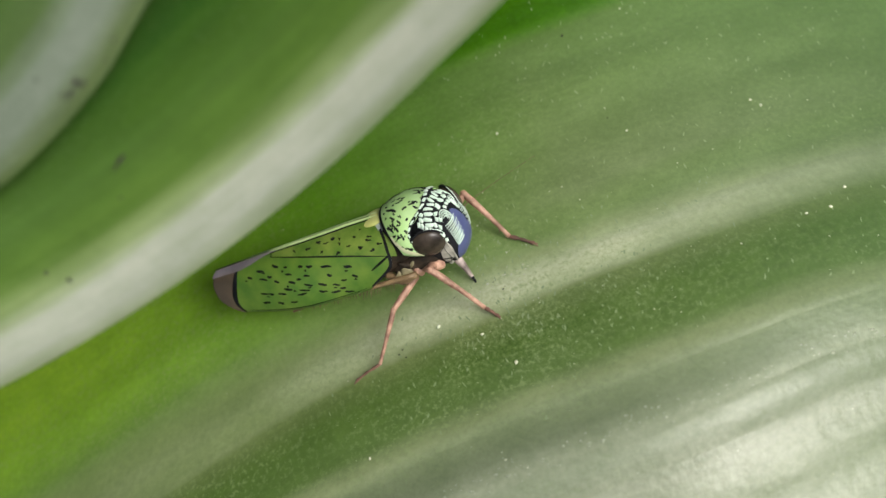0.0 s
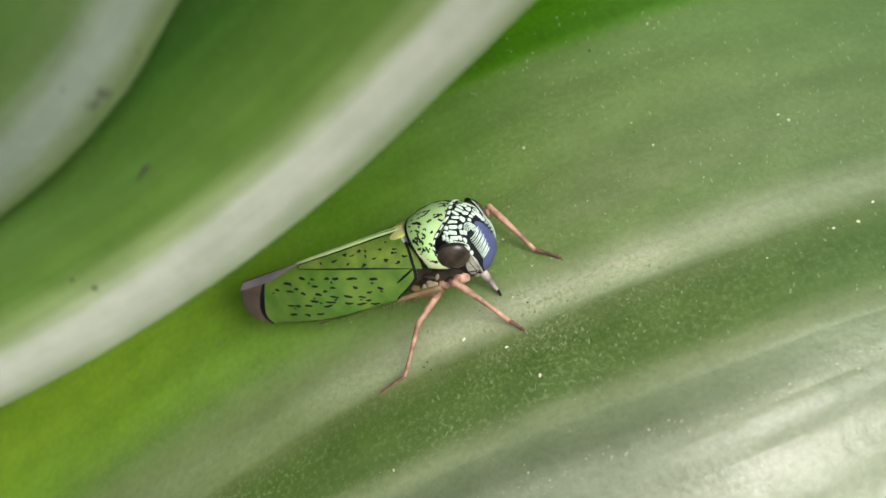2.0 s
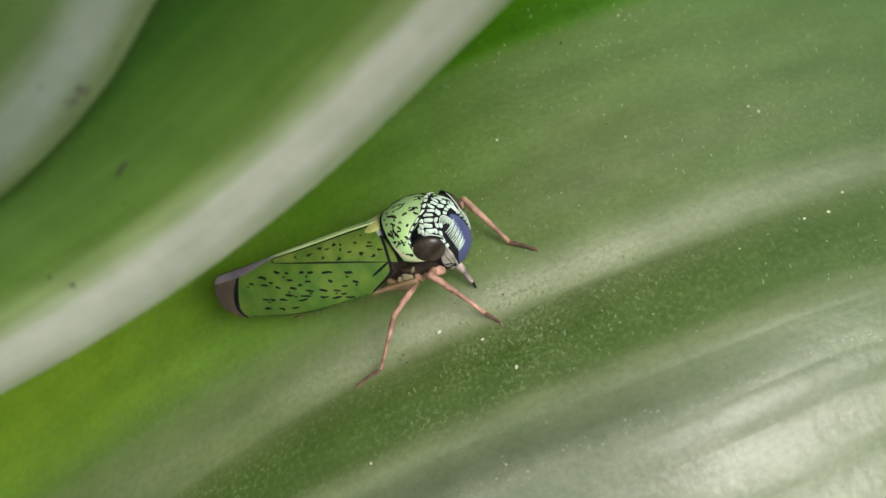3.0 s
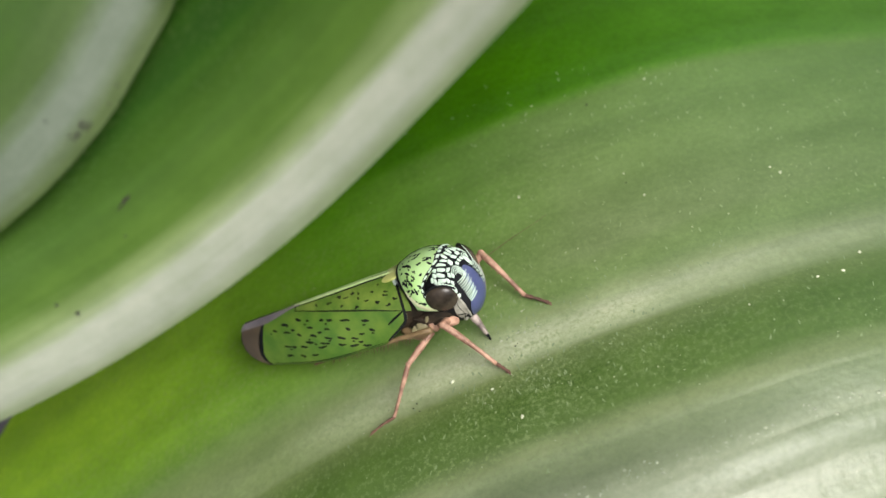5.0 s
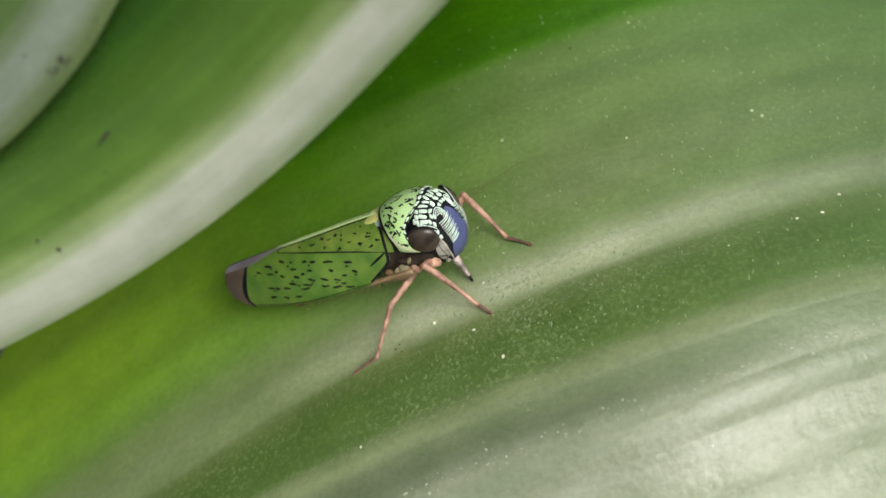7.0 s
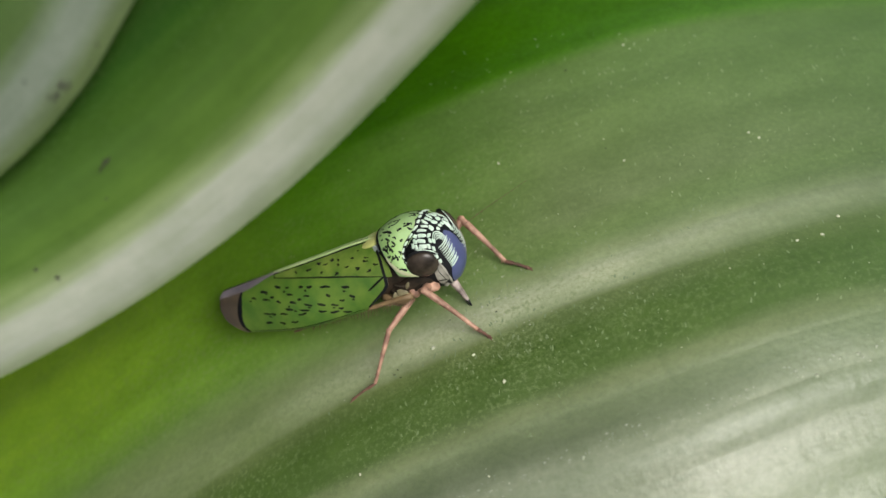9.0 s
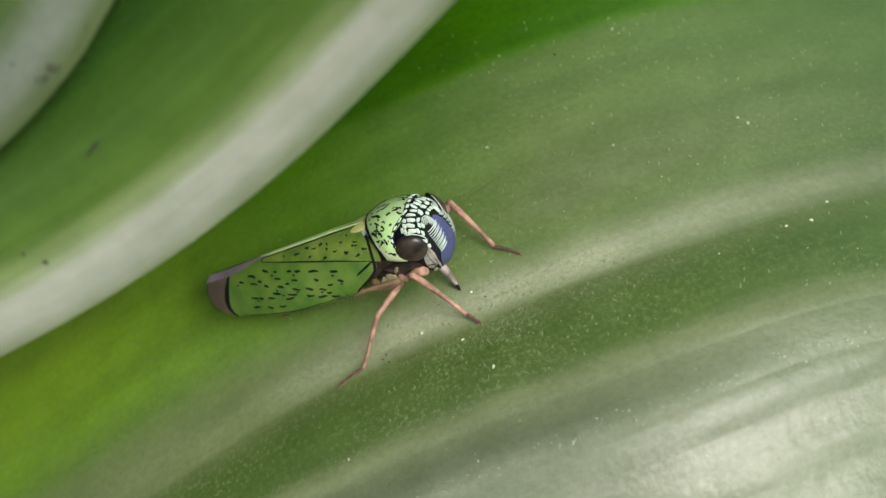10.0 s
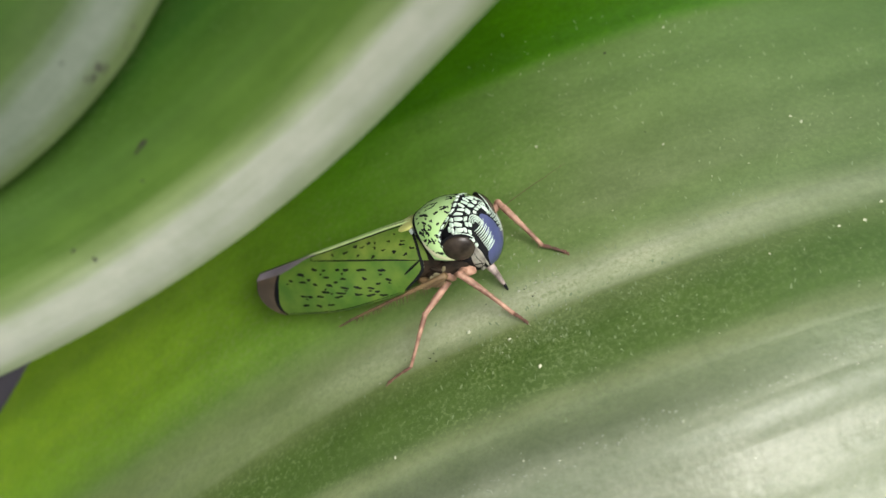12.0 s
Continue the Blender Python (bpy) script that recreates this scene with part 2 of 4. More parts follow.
M_SOIL = skin_material("soil", (0.05, 0.045, 0.05), (0.11, 0.10, 0.11), 60.0, 0.9, 0.8)
M_DUST = material("dust", (0.40, 0.43, 0.30), 0.5)
M_FLAKE = material("pale_scar", (0.205, 0.275, 0.135), 0.5)
M_GLINT = material("glint_grain", (0.28, 0.32, 0.22), 0.4)
M_DIRT = material("dirt", (0.014, 0.011, 0.007), 0.75)
M_WING = skin_material("wing_green", (0.046, 0.116, 0.012), (0.102, 0.178, 0.023), 1000.0, 0.42)
M_TOP = skin_material("wing_crest", (0.34, 0.50, 0.18), (0.46, 0.58, 0.28), 700.0, 0.4)
M_TIP = skin_material("wing_membrane", (0.052, 0.042, 0.030), (0.125, 0.092, 0.052), 500.0, 0.3)
M_GREY = skin_material("grey_edge", (0.09, 0.082, 0.092), (0.18, 0.165, 0.18), 700.0, 0.4)
M_BLACK = skin_material("black_cuticle", (0.004, 0.005, 0.006), (0.012, 0.013, 0.015), 900.0, 0.75)
M_BLACK.node_tree.nodes["Principled BSDF"].inputs["Specular IOR Level"].default_value = 0.12
M_CLAVUS = skin_material("wing_olive", (0.056, 0.120, 0.012), (0.150, 0.215, 0.036), 1200.0, 0.42)
M_PRON = skin_material("pronotum_green", (0.30, 0.50, 0.17), (0.44, 0.62, 0.32), 450.0, 0.42)
M_CREAM = skin_material("cream_margin", (0.42, 0.46, 0.26), (0.56, 0.58, 0.38), 700.0, 0.45)
M_COLLAR = skin_material("grey_collar", (0.30, 0.36, 0.36), (0.46, 0.52, 0.50), 800.0, 0.45)
M_WHITE = skin_material("pale_marking", (0.44, 0.60, 0.48), (0.58, 0.70, 0.60), 800.0, 0.4)
M_BLUE = skin_material("blue_face", (0.036, 0.048, 0.125), (0.066, 0.080, 0.195), 500.0, 0.4)
M_EYE = skin_material("eye", (0.010, 0.008, 0.006), (0.085, 0.066, 0.048), 620.0, 0.26, 0.1)
M_EYE.node_tree.nodes["Principled BSDF"].inputs["Specular IOR Level"].default_value = 0.3
M_CHEEK = skin_material("pale_cheek", (0.14, 0.13, 0.115), (0.42, 0.41, 0.35), 1500.0, 0.5)
M_BEAK = skin_material("beak_brown", (0.09, 0.068, 0.058), (0.40, 0.33, 0.30), 2200.0, 0.5)
M_LEG = skin_material("pink_leg", (0.155, 0.078, 0.050), (0.46, 0.275, 0.190), 1700.0, 0.55, 0.6)
M_TARSUS = skin_material("dark_foot", (0.06, 0.035, 0.025), (0.20, 0.10, 0.07), 900.0, 0.5)
M_BELLY = skin_material("belly", (0.08, 0.055, 0.030), (0.23, 0.16, 0.085), 400.0, 0.5)
M_HIND = skin_material("hind_leg_brown", (0.060, 0.040, 0.020), (0.20, 0.135, 0.065), 700.0, 0.55, 0.5)
M_YELLOW = skin_material("yellow_plate", (0.40, 0.44, 0.10), (0.50, 0.52, 0.20), 600.0, 0.45)
M_SIDE = skin_material("dark_side", (0.005, 0.005, 0.004), (0.040, 0.028, 0.018), 1100.0, 0.6)
M_SIDE.node_tree.nodes["Principled BSDF"].inputs["Specular IOR Level"].default_value = 0.15
M_PLATE = skin_material("dull_plate", (0.09, 0.08, 0.04), (0.30, 0.27, 0.15), 900.0, 0.5)


# ---------------------------------------------------------------- mesh helpers
def part(name, bm, mat, parent=None, label=""):
    """One mesh object from a bmesh in millimetres."""
    bmesh.ops.scale(bm, vec=(MM, MM, MM), verts=bm.verts)
    bmesh.ops.recalc_face_normals(bm, faces=bm.faces)
    data = bpy.data.meshes.new(name)
    bm.to_mesh(data)
    bm.free()
    data.materials.append(mat)
    for p in data.polygons:
        p.use_smooth = True
    ob = new(name, data)
    if parent is not None:
        ob.parent = parent
    if label:
        ob["label"] = label
    return ob


def tube(bm, points, radii, seg=10):
    """A round limb through points, with its ends closed."""
    pts = [Vector(p) for p in points]
    side = None
    rings = []
    for k, p in enumerate(pts):
        d = (pts[min(k + 1, len(pts) - 1)] - pts[max(k - 1, 0)]).normalized()
        if side is None:
            side = d.orthogonal().normalized()
        side = (side - d * side.dot(d)).normalized()
        up = d.cross(side)
        r = radii[k]
        rings.append([bm.verts.new(p + side * r * math.cos(2 * math.pi * j / seg) + up * r * math.sin(2 * math.pi * j / seg))
                      for j in range(seg)])
    for a, b in zip(rings, rings[1:]):
        for j in range(seg):
            bm.faces.new((a[j], a[(j + 1) % seg], b[(j + 1) % seg], b[j]))
    bm.faces.new(rings[0][::-1])
    bm.faces.new(rings[-1])


def smooth_path(points, radii, n=5):
    """More points on a limb, rounded at its joints."""
    out, rad = [], []
    for k in range(len(points) - 1):
        a, b = Vector(points[k]), Vector(points[k + 1])
        for j in range(n):
            f = j / n
            out.append(a.lerp(b, f))
            rad.append(radii[k] * (1 - f) + radii[k + 1] * f)
    out.append(Vector(points[-1]))
    rad.append(radii[-1])
    for _ in range(2):
        out = [out[0]] + [(out[k - 1] + out[k] * 2 + out[k + 1]) / 4 for k in range(1, len(out) - 1)] + [out[-1]]
    return out, rad


def grid(bm, surf, na, nb, close=False):
    """A sheet from surf(a, b) with a and b from 0 to 1."""
    vs = [[bm.verts.new(surf(i / na, j / nb)) for j in range(nb + 1)] for i in range(na + 1)]
    for i in range(na):
        for j in range(nb):
            bm.faces.new((vs[i][j], vs[i + 1][j], vs[i + 1][j + 1], vs[i][j + 1]))
    return vs


def shell(bm, surf, na, nb, thick):
    """A sheet with a thickness: surf above, the same pushed in below."""
    top = grid(bm, surf, na, nb)

    def under(a, b):
        return surf(a, b) - face_out(surf, a, b) * thick * patch_side(surf, a, b)
    low = grid(bm, under, na, nb)
    rim_t = [top[i][0] for i in range(na + 1)] + [top[na][j] for j in range(1, nb + 1)] + \
            [top[i][nb] for i in range(na - 1, -1, -1)] + [top[0][j] for j in range(nb - 1, 0, -1)]
    rim_l = [low[i][0] for i in range(na + 1)] + [low[na][j] for j in range(1, nb + 1)] + \
            [low[i][nb] for i in range(na - 1, -1, -1)] + [low[0][j] for j in range(nb - 1, 0, -1)]
    for k in range(len(rim_t)):
        n = (k + 1) % len(rim_t)
        bm.faces.new((rim_t[k], rim_t[n], rim_l[n], rim_l[k]))


def face_out(surf, a, b, e=0.004):
    n = (surf(a + e, b) - surf(a - e, b)).cross(surf(a, b + e) - surf(a, b - e))
    return n.normalized() if n.length > 1e-12 else Vector((0, 0, 1))


def patch(bm, surf, a, b, ra, rb, turn=0.0, lift=0.02, rough=0.25, seg=12):
    """An irregular spot that lies on surf round (a, b), slightly proud."""
    sign = patch_side(surf, a, b)
    phase = random.uniform(0, 6.28)
    rings = []
    for f in (0.0, 0.6, 1.0):
        ring = []
        for k in range(seg if f else 1):
            w = 2 * math.pi * k / seg
            r = f * (1 + rough * math.sin(2 * w + phase) * 0.6 + rough * math.sin(3 * w + phase * 2) * 0.6)
            x, y = r * math.cos(w) * ra, r * math.sin(w) * rb
            p, q = a + x * math.cos(turn) - y * math.sin(turn) * ra / rb, b + x * math.sin(turn) * rb / ra + y * math.cos(turn)
            if abs(turn) < 1e-6:
                p, q = a + x, b + y
            ring.append(bm.verts.new(surf(p, q) + face_out(surf, p, q) * sign * (lift if f < 1 else lift * 0.3)))
        rings.append(ring)
    for k in range(seg):
        n = (k + 1) % seg
        bm.faces.new((rings[0][0], rings[1][k], rings[1][n]))
        bm.faces.new((rings[1][k], rings[2][k], rings[2][n], rings[1][n]))


def patch_side(surf, a, b):
    """1 where face_out points away from the body's middle."""
    p = surf(a, b)
    return 1 if face_out(surf, a, b).dot(p - Vector((p.x * 0.9 + 0.2, 0, 1.6))) > 0 else -1


def stripe(bm, surf, line, width, lift=0.02):
    """A ribbon on surf along (a, b) points; width in millimetres at its middle, pointed at its ends."""
    n = len(line)
    prev = None
    for k, (a, b) in enumerate(line):
        sign = patch_side(surf, a, b)
        p = surf(a, b)
        d = surf(*line[min(k + 1, n - 1)]) - surf(*line[max(k - 1, 0)])
        out = face_out(surf, a, b) * sign
        s = out.cross(d).normalized() * width * (0.35 + 0.65 * math.sin(math.pi * (k + 0.5) / n)) * 0.5
        row = [bm.verts.new(p - s + out * lift * 0.2), bm.verts.new(p + out * lift), bm.verts.new(p + s + out * lift * 0.2)]
        if prev:
            bm.faces.new((prev[0], prev[1], row[1], row[0]))
            bm.faces.new((prev[1], prev[2], row[2], row[1]))
        prev = row


def between(p, q, n):
    return [(p[0] + (q[0] - p[0]) * k / n, p[1] + (q[1] - p[1]) * k / n) for k in range(n + 1)]


def ease(x, lo, hi):
    t = min(1, max(0, (x - lo) / (hi - lo)))
    return t * t * (3 - 2 * t)


# ---------------------------------------------------------------- the leaves
C20, S20 = math.cos(radians(20)), math.sin(radians(20))


def bow(u):
    """How far the veins of the broad leaf swing aside."""
    return 0.003 * max(-42, min(42, u - 8)) ** 2


def aside(u):
    """The outer ribs turn down again toward the tip."""
    return 0.005 * max(0, min(u, 34) - 12) ** 2


def swing(u):
    """How much further the veins and ribs turn aside toward the leaf's base."""
    return 0.0025 * max(-12, min(0, u)) ** 2 + 0.06 * max(0, -12 - max(u, -42)) + aside(u)


def vein(u, v):
    """Millimetres across the blade, counted along the veins."""
    w = v + bow(u) + swing(u)
    return 24 - w - 1.4 * aside(u) * ease(-w, 3.5, 8)


def leaf_rise(u, v):
    """Height of the broad leaf out of the slope, in its own u (along) and v (across)."""
    w = v + bow(u)
    z = -0.2 + 0.30 * u - 0.65 * (w + 3.6) - 1.1 * math.tanh((w + 4.0) / 1.7)
    # the near side flattens, and the blade arches lengthwise
    near = w + 2.4 * aside(u)
    z -= 0.53 * 0.6 * math.log1p(math.exp((-9.2 - near) / 0.6))
    z -= 0.019 * max(0, u - 2) ** 2 if u < 19 else 0.019 * (289 + 34 * (u - 19))
    z -= 0.012 * max(0, -40 - u) ** 2
    z += 0.185 * 9 * math.tanh(2.5 * math.log1p(math.exp((12 - u) / 2.5)) / 9) * ease(-near, 8.3, 10.8)
    # lengthwise folds
    z += 0.11 * math.exp(-((w + 3.0) / 0.8) ** 2) + 0.08 * math.exp(-((w + 8.0) / 0.8) ** 2)
    z += 0.08 * math.sin(w * 1.55 + 0.6) * ease(w, -3, 3) + 0.06 * math.sin(w * 2.1) * ease(-w, 8, 11)
    return z


def leaf_top(x, y):
    return leaf_rise(x * C20 + y * S20, -x * S20 + y * C20)


def stations(points):
    """Places along a blade: (start, end, step) stretches one after the other."""
    out = []
    for a, b, step in points:
        n = max(1, round((b - a) / step))
        out += [a + (b - a) * k / n for k in range(n)]
    return out + [points[-1][1]]


def blade(name, surf, along, nb, mat, label, thick=0.35, thin_edge=False):
    """A leaf blade as a closed sheet, with a UV map in millimetres. surf(p, q), p along, q across."""
    na = len(along) - 1
    pts, uvs = [], []
    for p in along:
        for j in range(nb + 1):
            co, uv = surf(p, j / nb)
            pts.append(co)
            uvs.append(uv)
    w = nb + 1
    faces = [(i * w + j, (i + 1) * w + j, (i + 1) * w + j + 1, i * w + j + 1) for i in range(na) for j in range(nb)]
    count = len(pts)
    low = [Vector(p) - Vector((0, 0, thick * (0.15 + 0.85 * ease(uv[1], 0, 2.5) if thin_edge else 1))) for p, uv in zip(pts, uvs)]
    under = [tuple(count + k for k in f[::-1]) for f in faces]
    ring = [i * w for i in range(na + 1)] + [na * w + j for j in range(1, nb + 1)] + \
           [i * w + nb for i in range(na - 1, -1, -1)] + [j for j in range(nb - 1, 0, -1)]
    size = len(ring)
    wall = [pts[k] for k in ring] + [low[k] for k in ring]
    rim = [(2 * count + k, 2 * count + size + k, 2 * count + size + (k + 1) % size, 2 * count + (k + 1) % size) for k in range(size)]
    data = bpy.data.meshes.new(name)
    data.from_pydata([tuple(Vector(p) * MM) for p in pts + low + wall], [], faces + under + rim)
    layer = data.uv_layers.new(name="UVMap")
    both = np.array(uvs + uvs + [uvs[k] for k in ring] * 2, dtype=np.float32)
    index = np.empty(len(data.loops), dtype=np.int32)
    data.loops.foreach_get("vertex_index", index)
    layer.data.foreach_set("uv", both[index].ravel())
    for p in data.polygons:
        p.use_smooth = True
    data.materials.append(mat)
    data.update()
    ob = new(name, data)
    ob.matrix_world = SLOPE
    return tagged(ob, label, "leaf")


def broad_leaf():
    def surf(u, q):
        top = min(24.0, -0.35 + 0.75 * (max(u, -44) + 34.5) + 0.02 * max(0, u + 34.5) ** 2)
        low = -34.0
        base, tip = ease(-u, 44, 95), max(0, (u - 44) / 71) ** 1.6
        top += (-14 - top) * base + (-5.0 - top) * tip
        low += (-27 - low) * base + (-5.6 - low) * tip
        v = top + (low - top) * (q ** 1.1)
        x, y = u * C20 - v * S20, u * S20 + v * C20
        return (x, y, leaf_rise(u, v)), (u, vein(u, v))
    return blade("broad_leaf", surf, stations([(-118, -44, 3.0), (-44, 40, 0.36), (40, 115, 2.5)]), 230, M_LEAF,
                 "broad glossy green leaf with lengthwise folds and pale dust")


def across(w, slope, curl, far):
    """Cross-section of a strap leaf: it rises from its edge and droops beyond far."""
    # the unseen outer droop is added to keep sky out of the broad leaf's reflection
    k = min(w, far)
    return slope * k - curl * k * k + (slope - 2 * curl * far) * (w - k) - 0.02 * (w - k) ** 2


def middle_sheet(a, w):
    """Side line and height of the cream-edged leaf: a along, w in from its edge."""
    edge = 6.58 + (0.0005 if a > 0.81 else 0.0081) * (max(a, -40) - 0.81) ** 2 + 0.5 * max(0, -40 - a)
    lift = 0.014 * max(0, min(a, 10) + 14) ** 2 + 0.67 * max(0, min(a, 15) - 10) + 0.15 * max(0, a - 15)
    lift -= 0.026 * max(0, -38 - a) ** 2
    return edge + w, 11.35 + lift + across(w, 0.6, 0.035, 8.0) - 0.35 * math.exp(-w / 0.5) + 0.07 * math.sin(w * 1.6)


def upper_sheet(a, w):
    edge = 14.93 + 0.0237 * (max(min(a, -2.42), -24) + 2.42) ** 2 + 0.3 * max(0, -24 - a) + 0.085 * max(0, min(a, 8) + 2.42)
    return edge + w, 17.0 + 0.19 * a + 0.45 * max(0, min(a, 20) - 1.5) - 0.024 * max(0, -24 - a) ** 2 + across(w, 0.3, 0.008, 14.0) + 0.06 * math.sin(w * 1.5 + 1)


def edged_leaf(name, sheet, turn, along, tip, mat, label, seam):
    c, s = math.cos(radians(turn)), math.sin(radians(turn))

    def strip(w0, w1):
        def surf(a, q):
            narrow = 1 - 0.97 * max(0, (a - tip + 45) / 45) ** 1.7 if a > tip - 45 else 1 - 0.35 * ease(-a, 50, 100)
            w = (w0 + (w1 - w0) * q) * narrow
            b, z = sheet(a, w)
            return (a * c - b * s, a * s + b * c, z), (a, w)
        return surf
    ob = blade(name, strip(seam, 55.0), along, 120, mat, label, 0.3, True)
    rim = blade("leaf_margin", strip(0.0, seam), along, 24, mat, "", 0.3, True)
    del rim["category"]
    rim.parent = ob
    rim.matrix_parent_inverse = SLOPE.inverted()
    rim["label"] = "pale cream margin of the leaf"
    return ob


def sheet_top(sheet, turn, x, y):
    """Height of an edged leaf over a place of the slope."""
    c, s = math.cos(radians(turn)), math.sin(radians(turn))
    a, b = x * c + y * s, -x * s + y * c
    return sheet(a, b - sheet(a, 0)[0])[1]


def leaf_ribs(leaf):
    """Raised ribs that run along the broad leaf."""
    for name, w0, half, high in (("rib", -3.05, 0.9, 0.05), ("rib", -8.05, 0.8, 0.04), ("rib", -11.4, 1.5, 0.06)):
        bm = bmesh.new()

        def surf(p, q):
            u = -26 + 74 * p
            v = w0 + half * (2 * q - 1) - bow(u) - swing(u) - 1.4 * aside(u) * ease(-w0, 3.5, 8)
            z = leaf_rise(u, v) + (high + 0.03) * math.cos(math.pi * (q - 0.5)) ** 2 - 0.03
            return Vector((u * C20 - v * S20, u * S20 + v * C20, z))
        grid(bm, surf, 240, 12)
        ob = part(name, bm, M_LEAF, leaf, "paler raised rib")
        layer = ob.data.uv_layers.new(name="UVMap")
        for loop in ob.data.loops:
            co = ob.data.vertices[loop.vertex_index].co / MM
            u, v = co.x * C20 + co.y * S20, -co.x * S20 + co.y * C20
            layer.data[loop.index].uv = (u, vein(u, v))


def make_leaves():
    leaf_ribs(broad_leaf())
    edged_leaf("strap_leaf", middle_sheet, 42, stations([(-108, -40, 3.0), (-40, 14, 0.4), (14, 70, 2.0)]), 70, M_EDGED,
               "green strap leaf with a wide cream edge above the broad leaf", 2.9)
    edged_leaf("strap_leaf", upper_sheet, 52, stations([(-84, -24, 3.0), (-24, 10, 0.4), (10, 62, 2.0)]), 62, M_GREYED,
               "green strap leaf with a grey-white edge and dark speckles", 2.6)


def ground():
    bm = bmesh.new()
    bmesh.ops.create_grid(bm, x_segments=60, y_segments=60, size=1.0)
    for v in bm.verts:
        r = max(abs(v.co.x), abs(v.co.y))
        k = 1000 * (0.6 * r + 400 * r ** 8)
        v.co.x, v.co.y = v.co.x * k, v.co.y * k
        v.co.z = 12 * noise.noise(Vector((v.co.x / 90, v.co.y / 90, 0))) if r < 0.8 else 0
    return tagged(part("ground", bm, M_SOIL), "dark bare soil below the leaves", "ground", kind="structure")


# ---------------------------------------------------------------- the leafhopper
FORWARD, LEFT, UP = Vector((0.8781, 0.2744, 0.3920)), Vector((0.1955, 0.5420, -0.8173)), Vector((-0.4367, 0.7943, 0.4222))
BASE = Vector((-3.813, -1.952, -3.186))
BODY = Matrix((FORWARD, LEFT, UP)).transposed().to_4x4()
BODY = Matrix.Translation(BASE) @ BODY


def on_leaf(x, y, high=0.0):
    """The point of the insect's space over the leaf at its own x and y."""
    lo, hi = -8.0, 3.0
    for _ in range(40):
        z = (lo + hi) / 2
        p = BODY @ Vector((x, y, z))
        if p.z > leaf_top(p.x, p.y):
            hi = z
        else:
            lo = z
    return (x, y, z + high)


def wing_surface(side):
    def surf(s, t):
        front = 1.2 + 1.3 * math.sin(math.pi * 0.85 * min(1, max(0, t)))
        tip = -8.45 + 2.2 * max(0, 0.45 - t) ** 2 + 5.5 * max(0, t - 0.45) ** 3
        x = front + (tip - front) * s
        ridge = 3.58 + 0.036 * (x - 1) + (0.0 if x < 0 else -0.04 * x)
        low = 0.45 + 0.012 * (x + 1.5) ** 2
        wide = 1.8 - 1.0 * ease(-x, 3.0, 8.8)
        th = t * radians(100)
        k = (math.cos(th) - math.cos(radians(100))) / (1 - math.cos(radians(100)))
        y = 0.03 + wide * max(0.0, math.sin(th)) ** 0.9 if th > 0 else 0.03
        z = low + (ridge - low) * (0.6 * k + 0.4 * (1 - t))
        return Vector((x, side * y, z))
    return surf


def tip_split(t):
    """Where the green of the wing ends and its clear tip begins."""
    return 0.85 + 0.125 * max(0, t) ** 1.6


def wing_root(t):
    """Where the wing begins: its front edge is cut back towards its lower corner."""
    return 0.05 * ease(t, 0.05, 0.6) + 0.14 * ease(t, 0.74, 1.05)


